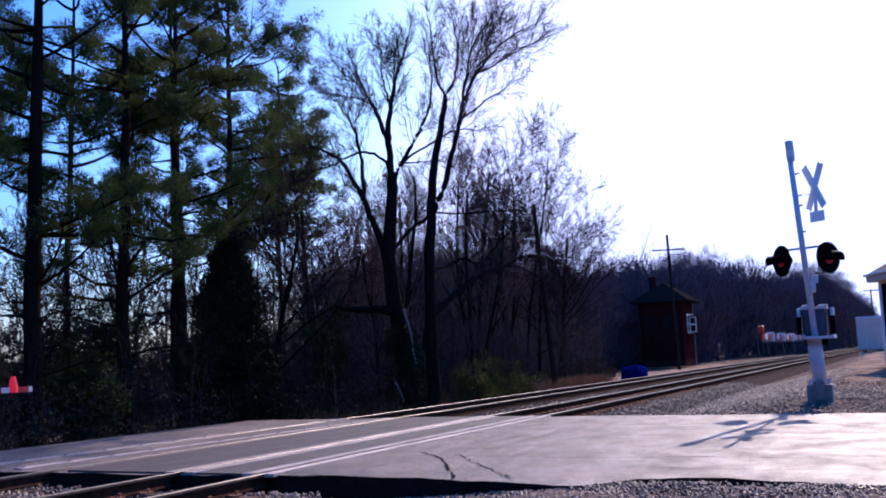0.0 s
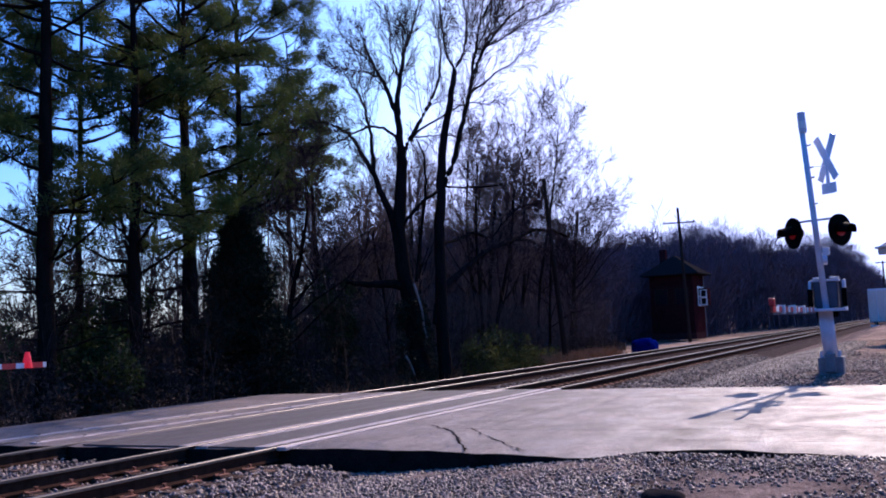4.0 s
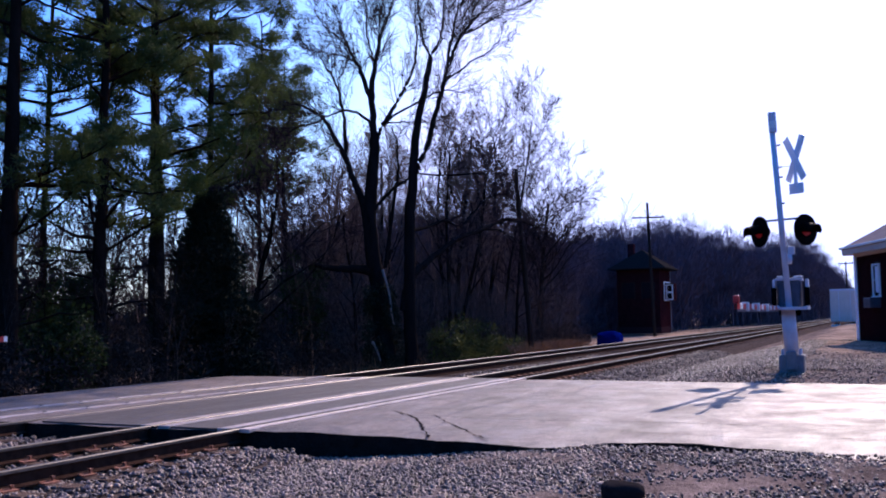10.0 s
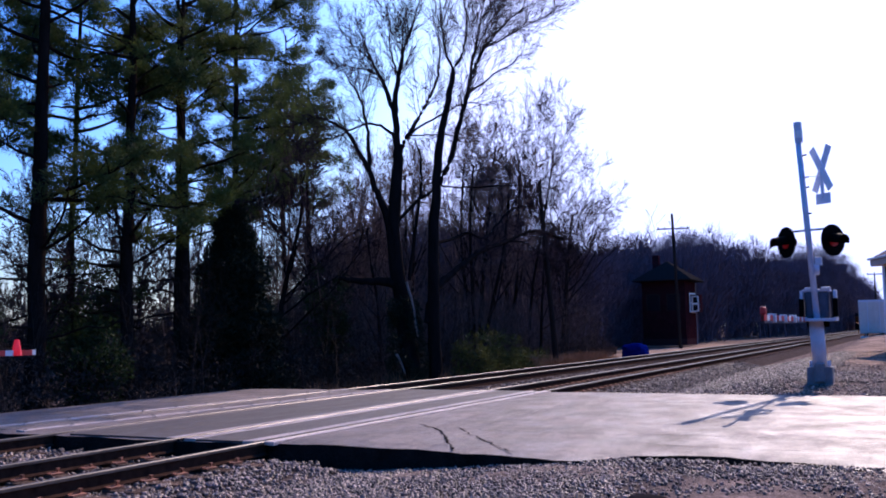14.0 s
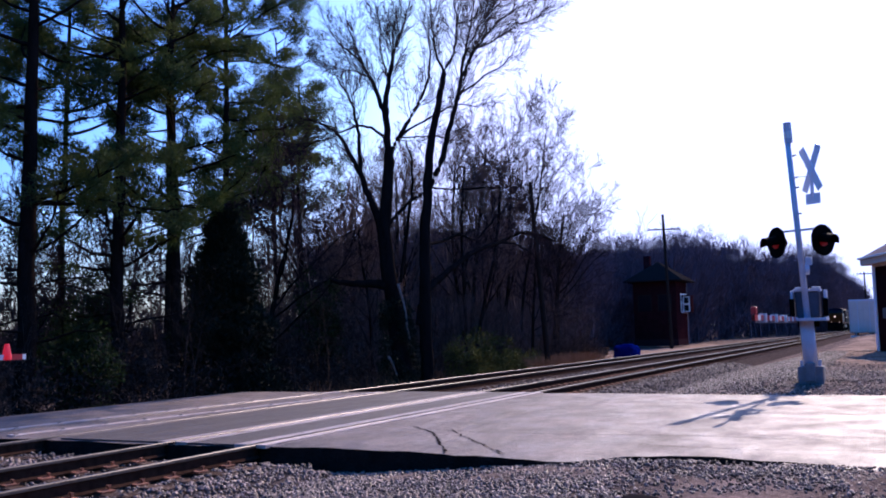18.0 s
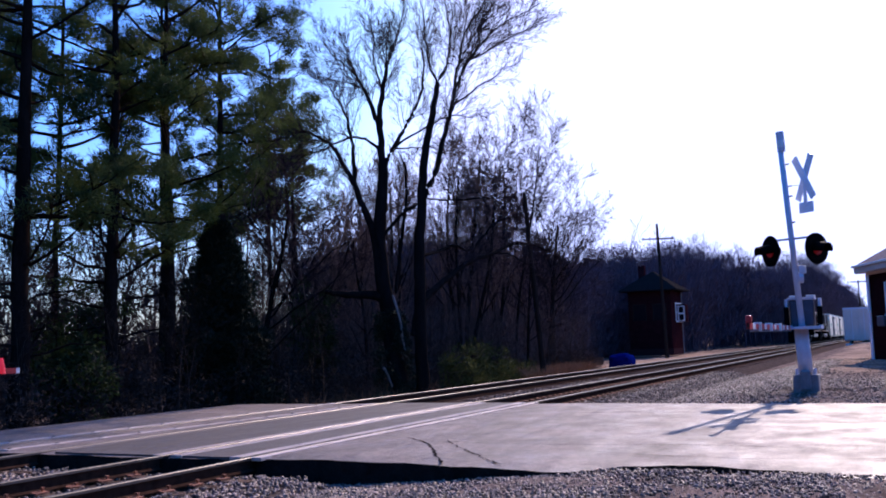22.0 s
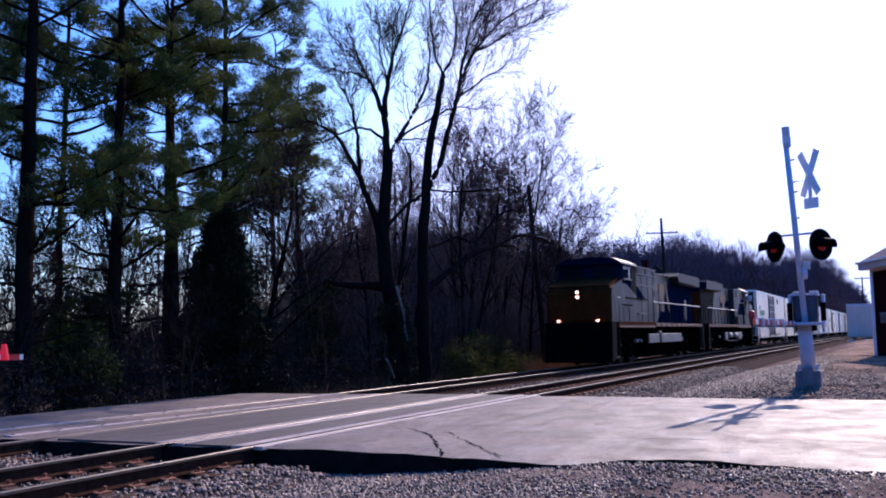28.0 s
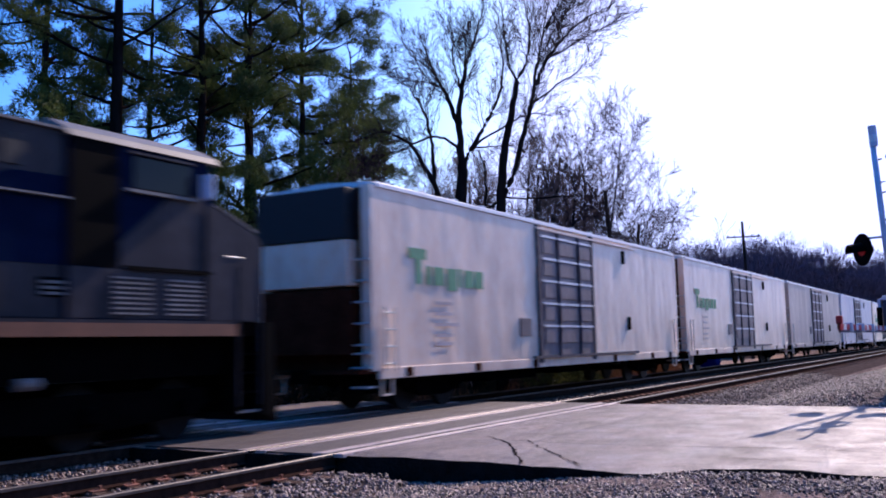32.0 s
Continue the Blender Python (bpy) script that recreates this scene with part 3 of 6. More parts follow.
    prism(bm, [(1.36, 3.75), (1.52, 4.60), (1.7, 4.66), (4.3, 4.66), (4.3, D), (1.55, D), (1.5, 3.75)], -1.46, 1.46)
    cab = P("cab", bm, M_NAVY, "dark blue crew cab")
    for s in (-1, 1):
        bm = bmesh.new()
        prism(bm, [(1.66, D + 0.03), (1.66, 4.0), (2.3, 4.0), (3.38, 3.12), (3.38, D + 0.03)] if not lead else [(1.66, D + 0.03), (1.66, 3.72), (2.4, 3.72), (4.28, 3.20), (4.28, D + 0.03)], s * 1.461, s * 1.475)
        part("cab_side", bm, M_GREYP, cab, "grey cab side")
        w = part("side_window", boxes((1.95, 3.15, s * 1.462, s * 1.485, 3.98, 4.48), bev=0.008), M_GLASS, cab, "dark cab window")
        part("window_sill", boxes((1.85, 3.3, s * 1.476, s * 1.55, 3.90, 3.95)), M_TANK, w)
        part("rain_visor", boxes((1.9, 3.25, s * 1.476, s * 1.53, 4.50, 4.54)), M_GREYP, w)
        # flat panel on the wall; its black gives the door recess its shade
        part("door_recess_shade", boxes((3.42, 4.28, s * 1.462, s * 1.472, 2.72, 4.64)), M_BLACK, cab, "flat black panel painted as the shaded cab door recess")
        if not lead:
            part("skirt", boxes((3.39, 4.30, s * 1.461, s * 1.474, D + 0.03, 2.71)), M_GREYP, cab)
        part("arm_rest", boxes((1.5, 3.3, s * 1.476, s * 1.53, 2.71, 2.77)), M_BLACK, cab)
        for x0 in (1.38, 2.45):
            lv = part("louvre_panel", boxes((x0 + 0.3, x0 + 1.12, s * 1.476, s * 1.49, 2.0, 2.66), bev=0.004), M_GREYP, cab)
            part("louvre", boxes(*[(x0 + 0.34, x0 + 1.08, s * 1.49, s * 1.51, 2.03 + 0.077 * k, 2.06 + 0.077 * k) for k in range(8)]), M_TANK if not lead else M_GREYP, lv)
        part("mirror", boxes((1.72, 1.76, s * 1.5, s * 1.78, 3.95, 4.36), bev=0.01), M_GREYP if lead else M_SIGN, cab)
    for y0, y1 in ((-1.25, -0.25), (0.25, 1.25)):
        bm = bmesh.new()
        prism(bm, [(1.37, 3.86), (1.48, 4.48), (1.51, 4.47), (1.41, 3.85)], y0, y1)
        bmesh.ops.translate(bm, vec=(-0.03, 0, 0), verts=bm.verts[:])
        part("windshield", bm, M_GLASS, cab)
    bm = bmesh.new()
    prism(bm, [(-1.5, 4.60), (-1.46, 4.70), (-1.05, 4.90), (1.05, 4.90), (1.46, 4.70), (1.5, 4.60)], 1.32, 4.35, axis="x")
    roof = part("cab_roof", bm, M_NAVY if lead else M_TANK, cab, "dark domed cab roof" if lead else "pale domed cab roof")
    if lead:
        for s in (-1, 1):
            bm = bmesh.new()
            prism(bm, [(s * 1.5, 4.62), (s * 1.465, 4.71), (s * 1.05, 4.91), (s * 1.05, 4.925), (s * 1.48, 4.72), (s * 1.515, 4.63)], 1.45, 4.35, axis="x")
            # pale strip that paints the sun along the dark roof's edge
            part("roof_edge", bm, M_TANK, roof, "roof edge strip, pale grey painted for sunlight")
    part("horn", rods(((4.0, 0.3, 4.95), (3.5, 0.3, 5.0), 0.04, 0.09), ((4.0, 0.45, 4.95), (3.6, 0.45, 5.0), 0.04, 0.08)), M_UNDER, roof)
    part("antenna", boxes((2.0, 3.0, -0.5, 0.5, 4.90, 4.99), bev=0.02), M_UNDER, roof)
    if lead:
        for s in (-1, 1):
            P("ditch_light", rods(((-0.45, s * 0.9, 2.02), (-0.33, s * 0.9, 2.02), 0.055), n=14), M_LAMP, "lit ditch light")
        P("number_board", boxes((1.30, 1.36, 0.5, 1.0, 3.80, 3.92)), M_SIGN)
    # wide equipment cabinet behind the cab
    cbn = P("equipment_cabinet", boxes((4.3, 8.75, -1.38, 1.38, D, 4.70), bev=0.04), M_GREYP, "grey full-width equipment cabinet")
    for s in (-1, 1):
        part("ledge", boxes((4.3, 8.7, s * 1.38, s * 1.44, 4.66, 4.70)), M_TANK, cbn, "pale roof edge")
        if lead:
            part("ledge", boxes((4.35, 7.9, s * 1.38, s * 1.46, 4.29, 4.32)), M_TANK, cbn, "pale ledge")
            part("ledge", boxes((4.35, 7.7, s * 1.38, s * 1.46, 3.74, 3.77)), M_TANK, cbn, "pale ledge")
            part("arm_rest", boxes((2.2, 6.2, s * 1.47, s * 1.53, 3.04, 3.10)), M_BLACK, cbn)
            part("foot_board", boxes((4.4, 6.2, s * 1.40, s * 1.55, 2.36, 2.39)), M_TANK, cbn)
            bm = bmesh.new()
            prism(bm, [(4.32, 3.12), (4.32, 3.70), (4.9, 3.70), (6.4, 3.12)], s * 1.381, s * 1.388)
            part("blue_panel", bm, M_NAVY, cbn, "faded blue paint field")
            holes = ((4.7, 5.15, 4.33, 4.62), (6.4, 6.9, 4.33, 4.62), (8.1, 8.62, 4.0, 4.58), (8.1, 8.6, 3.3, 3.6))
        else:
            bm = bmesh.new()
            prism(bm, [(4.32, 2.72), (4.32, 4.0), (5.2, 3.98), (6.0, 3.72), (6.5, 3.3), (7.2, 2.72)], s * 1.381, s * 1.39)
            part("blue_panel", bm, M_NAVY, cbn, "dark blue paint field")
            part("ledge", boxes((4.0, 7.25, s * 1.38, s * 1.47, 3.67, 3.70)), M_TANK, cbn, "pale ledge")
            part("black_box", boxes((7.3, 8.4, s * 1.38, s * 1.47, D + 0.03, 2.58), bev=0.06), M_BLACK, cbn)
            for x0 in (4.2, 5.6):
                lv = part("louvre_panel", boxes((x0, x0 + 0.5, s * 1.38, s * 1.40, 2.26, 2.54)), M_BLACK, cbn)
                part("louvre", boxes(*[(x0 + 0.03, x0 + 0.47, s * 1.40, s * 1.42, 2.29 + 0.08 * k, 2.33 + 0.08 * k) for k in range(3)]), M_TANK, lv)
            holes = ((5.0, 5.35, 4.05, 4.5), (7.25, 7.9, 4.05, 4.58))
        for a, b, c, d in holes:
            part("intake", boxes((a, b, s * 1.38, s * 1.40, c, d), bev=0.01), M_GRILLE, cbn, "dark square air intake")
        for x in (5.6, 6.9, 8.0):
            part("seam", boxes((x, x + 0.03, s * 1.38, s * 1.392, D, 4.6)), M_BLACK, cbn)
    # hood: engine part and radiator part
    w = 0.95
    for x0, x1, h, m, l in ((8.75, 14.4, 4.62, M_GREYP, "engine hood with side doors"), (14.4, 20.3, 4.30, M_NAVY if lead else M_BLACK, "dark radiator hood")):
        hood = P("hood", boxes((x0, x1, -w, w, D, h), bev=0.05), m, l)
        n = max(3, int((x1 - x0) / 0.8))
        for k in range(n):
            a = x0 + (x1 - x0) * k / n
            b = a + (x1 - x0) / n
            for s in (-1, 1):
                part("hood_door", boxes((a + 0.04, b - 0.04, s * w, s * (w + 0.022), D + 0.08, h - 0.55), bev=0.005), m, hood)
                part("latch", boxes((b - 0.13, b - 0.09, s * (w + 0.02), s * (w + 0.045), 3.0, 3.2)), M_BLACK, hood)
    for s in (-1, 1):
        if lead:   # blue field, with a slanting edge
            bm = bmesh.new()
            prism(bm, [(10.6, D + 0.05), (14.42, D + 0.05), (14.42, 4.56), (14.1, 4.56)], s * (w + 0.023), s * (w + 0.034))
            P("blue_panel", bm, M_NAVY, "slanted navy blue paint field")
            P("data_panel", boxes((17.9, 18.5, s * (w + 0.023), s * (w + 0.04), 2.2, 3.4)), M_GREYP, "worn grey patch")
            bars = ((9.8, 10.95, 0.40, 0.0), (11.2, 12.35, 0.40, 0.5), (12.6, 13.8, 0.40, 1.0))
        else:
            bm = bmesh.new()
            prism(bm, [(14.38, D + 0.05), (16.6, D + 0.05), (15.5, 3.5), (15.0, 4.2), (14.38, 4.2)], s * (w + 0.023), s * (w + 0.034))
            P("grey_panel", bm, M_GREYP, "slanted grey paint field")
            P("intake", boxes((8.85, 9.95, s * w, s * (w + 0.03), 3.95, 4.5), bev=0.01), M_GRILLE, "large dark air intake")
            P("blue_band", boxes((8.8, 12.6, s * (w + 0.023), s * (w + 0.032), 3.25, 3.75)), M_NAVY, "faded blue band")
        # block emblem, as plain shapes
        if lead:
            em = P("emblem", boxes((9.8, 10.15, s * (w + 0.035), s * (w + 0.045), 2.6, 4.1), (10.15, 10.95, s * (w + 0.035), s * (w + 0.045), 3.75, 4.1), (10.15, 10.95, s * (w + 0.035), s * (w + 0.045), 2.6, 2.95)), M_YELLOW, "dull yellow block emblem")
            part("emblem_block", boxes((11.25, 12.35, s * (w + 0.035), s * (w + 0.045), 3.3, 4.1), (11.6, 12.35, s * (w + 0.035), s * (w + 0.045), 2.6, 3.3)), M_YELLOW, em)
            bm = bmesh.new()
            prism(bm, [(12.6, 4.1), (13.0, 4.1), (13.9, 2.6), (13.5, 2.6)], s * (w + 0.035), s * (w + 0.045))
            part("emblem_block", bm, M_YELLOW, em)
        else:
            em = P("emblem", boxes((10.4, 12.7, s * (w + 0.035), s * (w + 0.045), 3.55, 4.15)), M_YELLOW, "dull orange block emblem")
            part("emblem_block", boxes((10.9, 11.8, s * (w + 0.035), s * (w + 0.045), 2.6, 3.55)), M_YELLOW, em)
            part("emblem_block", boxes((12.0, 12.7, s * (w + 0.035), s * (w + 0.045), 2.6, 3.1)), M_YELLOW, em)
    bm = bmesh.new()
    prism(bm, [(14.0, 4.64), (14.5, 4.84), (20.3, 4.84), (20.5, 4.72), (20.5, 4.26), (14.4, 4.34)], -1.46, 1.46)
    wing = P("radiator_wing", bm, M_WING, "flared dark grey radiator wings")
    part("wing_end", boxes((20.5, 20.53, -1.46, 1.46, 4.26, 4.72)), M_NAVY, wing)
    for s in (-1, 1):
        part("radiator_grille", boxes((14.6, 20.3, s * 1.0, s * 1.42, 4.235, 4.255)), M_GRILLE, wing)
        part("hood_edge", boxes((8.75, 14.0, s * 0.75, s * 0.98, 4.60, 4.68), bev=0.02), M_GREYP, wing)
    # pale strip on the wing: sunlight given as colour
    part("roof_screen", boxes((14.7, 16.8, -1.3, 1.3, 4.84, 4.90)), M_TANK, wing, "roof screen, pale grey painted for sunlight")
    P("exhaust_stack", boxes((10.4, 11.6, -0.45, 0.45, 4.60, 4.85), bev=0.04), M_UNDER)
    # rear end
    rear = P("rear_hood_end", boxes((20.3, 20.42, -0.95, 0.95, D, 4.2), bev=0.02), M_NAVY)
    part("rear_panel", boxes((20.42, 20.44, -0.93, 0.93, D + 0.1, 4.1), bev=0.004), M_NOSE, rear, "faded rusty yellow end panel")
    for z in (3.45, 3.65):
        part("rear_headlight", rods(((20.44, 0, z), (20.48, 0, z), 0.085), n=14), M_GLASS, rear)
    # sill stripe, in painted lengths, handrails
    for s in (-1, 1):
        x = 8.0
        while x < 20.0:
            P("sill_stripe", boxes((x, x + 1.08, s * 1.50, s * 1.515, 1.76, 1.93), bev=0.003), M_STRIPE, "dull orange sill stripe")
            x += 1.28
        P("cab_sill", boxes((0.9, 7.8, s * 1.50, s * 1.512, 1.70, 1.95)), M_NOSE if lead else M_GREYP)
        P("sill_stripe", boxes((0.9, 7.8, s * 1.512, s * 1.52, 1.70, 1.80 if lead else 1.90)), M_STRIPE, "rusty orange sill stripe")
        hr = P("handrail", rods(((7.8, s * 1.46, 3.02), (20.4, s * 1.46, 3.02), 0.022)), M_HAND)
        for k in range(11):
            x = 7.85 + k * 1.25
            part("stanchion", rods(((x, s * 1.46, D), (x, s * 1.46, 3.02), 0.018), n=6), M_GREYP if k % 3 == 0 else M_BLACK, hr)
    # tank
    bm = bmesh.new()
    prism(bm, [(-1.38, 1.40), (-1.44, 1.05), (-1.2, 0.22), (1.2, 0.22), (1.44, 1.05), (1.38, 1.40)], 6.2, 14.4, axis="x")
    tank = P("fuel_tank", bm, M_UNDER, "black fuel tank")
    for s in (-1, 1):
        if lead:
            for a, b in ((6.45, 8.7), (9.2, 14.25)):
                part("tank_panel", boxes((a, b, s * 1.44, s * 1.50, 0.92, 1.38), bev=0.02), M_TANK, tank, "dusty light grey tank side")
            part("filler", boxes((8.9, 9.25, s * 1.4, s * 1.5, 1.40, 1.52), bev=0.02), M_TANK, tank)
        else:
            for a, b in ((8.3, 10.1), (10.9, 12.75)):
                part("air_reservoir", rods(((a, s * 1.34, 1.16), (b, s * 1.34, 1.16), 0.2), n=16), M_TANK, tank, "grey cylindrical air reservoir", True)
            for a, b in ((6.2, 7.9), (13.0, 14.05)):
                part("tank_box", boxes((a, b, s * 1.3, s * 1.5, 0.82, 1.36), bev=0.03), M_TANK, tank)
            part("tank_rim", boxes((7.9, 13.0, s * 1.44, s * 1.47, 0.72, 0.76)), M_TANK, tank)
    for x in (5.4, 4.6, 15.2):   # small brake gear, light grey in place of the light it catches
        for s in (-1, 1):
            P("brake_cylinder", rods(((x, s * 1.25, 1.05), (x + 0.35, s * 1.25, 1.05), 0.09), n=10), M_TANK)
    for xc in (3.6, 17.3):
        truck(lo, xc, 3, 1.95)
    return lo


def reefer(label, paint, letters):
    car = thing("refrigerator_car", Matrix.Identity(4), label, "railcar", "refrigerator cars in the train")
    P = lambda n, bm, m, l="", sm=False: part(n, bm, m, car, l, sm)
    L = 21.4
    W = 1.52
    P("body", boxes((0.12, L - 0.12, -W + 0.03, W - 0.03, 1.0, 4.92)), paint)
    for s in (-1, 1):
        # side sheets with slight waves, between posts
        n = 26
        for a0, a1 in ((0.0, 8.1), (12.3, L)):
            k = int(round((a1 - a0) / (L / n)))
            xs = np.linspace(a0, a1, k * 6 + 1)
            bm = bmesh.new()
            rows = []
            for x in xs:
                row = []
                for z in np.linspace(0.98, 4.86, 11):
                    wv = 0.020 * noise.noise(Vector((x * 1.5, s * 3.0, z * 0.9))) + 0.016 * noise.noise(Vector((x * 3.1, s * 9.0, z * 1.9 + x * 0.8)))
                    row.append(bm.verts.new((x, s * (W + 0.008 + wv * min(1.0, (z - 0.98) * 3, (4.86 - z) * 3)), z)))
                rows.append(row)
            for r0, r1 in zip(rows, rows[1:]):
                for j in range(10):
                    bm.faces.new((r0[j], r1[j], r1[j + 1], r0[j + 1]) if s < 0 else (r0[j], r0[j + 1], r1[j + 1], r1[j]))
            P("side_sheet", bm, paint, sm=True)
        P("side_sill", boxes((0.0, L, s * (W - 0.05), s * (W + 0.03), 0.78, 1.02), bev=0.01), paint)
        for x in (1.0, 4.2, 7.6, 14.0, 18.0, 20.2):
            P("jacking_pad", boxes((x, x + 0.28, s * (W + 0.02), s * (W + 0.045), 0.80, 1.0)), M_RUSTCAR)
        P("roof_rail", boxes((-0.02, L + 0.02, s * (W - 0.06), s * (W + 0.05), 4.86, 4.97), bev=0.012), M_CARROOF, "bright metal roof edge")
        # plug door
        d = P("door", boxes((8.2, 12.2, s * (W - 0.02), s * (W + 0.055), 1.02, 4.72), bev=0.015), M_CARDOOR, "grimy sliding plug door")
        for x in (8.12, 12.22):
            part("door_post", boxes((x - 0.09, x + 0.09, s * W, s * (W + 0.085), 0.9, 4.85)), M_DOORBAR, d)
        for x in (9.4, 11.0):
            part("lock_rod", rods(((x, s * (W + 0.09), 1.05), (x, s * (W + 0.09), 4.7), 0.035), n=8), M_DOORBAR, d)
        for z in (1.45, 2.1, 2.75, 3.4, 4.05):
            part("door_panel", boxes((8.4, 9.25, s * (W + 0.055), s * (W + 0.085), z, z + 0.42), (9.55, 10.85, s * (W + 0.055), s * (W + 0.085), z, z + 0.42), (11.15, 12.0, s * (W + 0.055), s * (W + 0.085), z, z + 0.42), bev=0.01), M_CARDOOR, d)
            part("door_rib", boxes((8.3, 12.1, s * (W + 0.055), s * (W + 0.10), z + 0.46, z + 0.52)), M_CARROOF, d)
        part("door_track", boxes((7.6, 16.4, s * (W + 0.03), s * (W + 0.11), 1.02, 1.10)), M_DOORBAR, d)
        part("door_track", boxes((8.0, 16.4, s * (W + 0.03), s * (W + 0.09), 4.72, 4.78)), paint, d)
        # vents and latches
        P("vent_box", boxes((6.8, 7.5, s * W, s * (W + 0.06), 1.65, 2.15), bev=0.01), M_CARDOOR)
        for x, z in ((15.2, 4.15), (15.6, 1.85)):
            P("bracket", boxes((x, x + 0.16, s * W, s * (W + 0.08), z, z + 0.45)), M_BLACK)
        # faded green emblem
        if letters:
            lt = P("lettering", boxes((1.2, 1.95, s * (W + 0.03), s * (W + 0.038), 3.42, 3.66), (1.5, 1.72, s * (W + 0.03), s * (W + 0.038), 2.85, 3.42)), M_GREEN, "faded green painted emblem")
            for a, b, z0, z1 in ((1.95, 2.15, 2.85, 3.28), (2.3, 2.75, 2.85, 3.28), (2.9, 3.35, 2.75, 3.28), (3.45, 3.6, 2.85, 3.3), (3.75, 4.2, 2.85, 3.28), (4.3, 4.7, 2.85, 3.28)):
                part("letter_bar", boxes((a, b, s * (W + 0.03), s * (W + 0.038), z0, z1)), M_GREEN, lt)
        for z in (2.4, 2.15, 1.9, 1.65, 1.45):
            P("data_bar", boxes((2.3, 3.1 if z != 1.9 else 3.4, s * (W + 0.03), s * (W + 0.036), z, z + 0.08)), M_FADED)
        # ladders at both ends
        for xe in (0.12, L - 0.55):
            ld = P("ladder", rods(((xe, s * (W + 0.09), 0.95), (xe, s * (W + 0.09), 2.3), 0.02), ((xe + 0.42, s * (W + 0.09), 0.95), (xe + 0.42, s * (W + 0.09), 2.3), 0.02)), M_HAND)
            for k in range(4):
                part("rung", rods(((xe, s * (W + 0.09), 1.1 + 0.36 * k), (xe + 0.42, s * (W + 0.09), 1.1 + 0.36 * k), 0.018), n=6), M_HAND, ld)
            P("sill_step", boxes((xe, xe + 0.03, s * (W - 0.05), s * W, 0.42, 0.8), (xe + 0.40, xe + 0.43, s * (W - 0.05), s * W, 0.42, 0.8), (xe, xe + 0.43, s * (W - 0.05), s * W, 0.42, 0.46)), M_CARWHITE)
    bm = bmesh.new()
    prism(bm, [(-W, 4.90), (-W + 0.1, 5.0), (0, 5.08), (W - 0.1, 5.0), (W, 4.90)], -0.02, L + 0.02, axis="x")
    roof = P("roof", bm, M_CARROOF, "pale ribbed roof")
    for k in range(14):
        part("roof_rib", boxes((0.7 + k * 1.52, 0.78 + k * 1.52, -1.35, 1.35, 5.0, 5.09)), M_CARROOF, roof)
    # ends: machinery compartment
    for x0, sg in ((0.0, -1), (L, 1)):
        e = P("end_wall", boxes((x0, x0 + sg * 0.10, -W, W, 0.9, 4.9), bev=0.01), M_CARWHITE if sg > 0 else M_RUSTCAR, "grimy end wall")
        part("unit_grille", boxes((x0 + sg * 0.10, x0 + sg * 0.55, -1.1, 1.35, 3.75, 4.86), bev=0.03), M_GRILLE, e, "black refrigeration unit grille")
        part("unit_case", boxes((x0 + sg * 0.10, x0 + sg * 0.5, -1.1, 1.35, 2.75, 3.74), bev=0.03), M_CARWHITE, e, "white refrigeration unit case")
        part("fuel_box", boxes((x0 + sg * 0.10, x0 + sg * 0.45, -1.1, 1.3, 1.3, 2.7), bev=0.03), M_RUSTCAR, e)
        part("corner_post", boxes((x0 - 0.02, x0 + sg * 0.24, -W - 0.01, -W + 0.24, 0.95, 4.9)), paint, e)
        part("corner_post", boxes((x0 - 0.02, x0 + sg * 0.24, W - 0.24, W + 0.01, 0.95, 4.9)), paint, e)
        pl = P("platform", boxes((x0, x0 + sg * 0.6, -1.45, 1.45, 0.9, 0.98)), M_RUSTCAR)
        for z in (1.5, 1.95, 2.4, 2.85, 3.3):
            part("grab_iron", rods(((x0 + sg * 0.3, -1.5, z), (x0 + sg * 0.3, -1.0, z), 0.024), n=6), M_HAND, pl)
        for z in (0.6, 1.0, 1.3):
            part("end_step", boxes((x0 + sg * 0.12, x0 + sg * 0.34, -1.52, -1.02, z, z + 0.045), bev=0.006), M_HAND, pl, "bright worn end step")
        P("coupler", boxes((x0 + sg * 0.0, x0 + sg * 0.85, -0.12, 0.12, 0.74, 0.98), (x0 + sg * 0.6, x0 + sg * 0.9, -0.18, 0.18, 0.72, 1.0), bev=0.02), M_UNDER)
    P("centre_sill", boxes((0, L, -0.35, 0.35, 0.65, 1.0), (5.5, 8.5, -1.2, 1.2, 0.5, 1.0), (10, 12.4, -1.2, 1.2, 0.55, 1.0)), M_UNDER)
    for xc in (3.0, L - 3.0):
        truck(car, xc, 2, 1.78)
    return car


SPEED = 17.8


def front_x(t):
    """Where the lead locomotive's front stands at t seconds."""
    return 40.75 + (28.0 - t) * SPEED


lead = locomotive("lead diesel locomotive with dark blue cab and shade-darkened yellow nose", True)
second = locomotive("second diesel locomotive in blue and grey, running cab last", False)
VEHICLES = [(lead, 0.0, 0), (second, 43.6, 180)]
kinds = [reefer("white refrigerator car with faded green lettering and sliding door", M_CARWHITE, True),
         reefer("stained beige refrigerator car with a sliding door", M_CARBEIGE, False),
         reefer("pale blue-white refrigerator car with a sliding door", M_CARBLUE, False)]
order = [0, 0, 1, 2, 0, 2, 1, 0, 2, 0, 1, 2, 0]
used = set()
for k, kd in enumerate(order):
    c = kinds[kd] if kd not in used else copy_thing(kinds[kd], Matrix.Identity(4))
    used.add(kd)
    VEHICLES.append((c, 47.0 + 23.1 * k, 0))


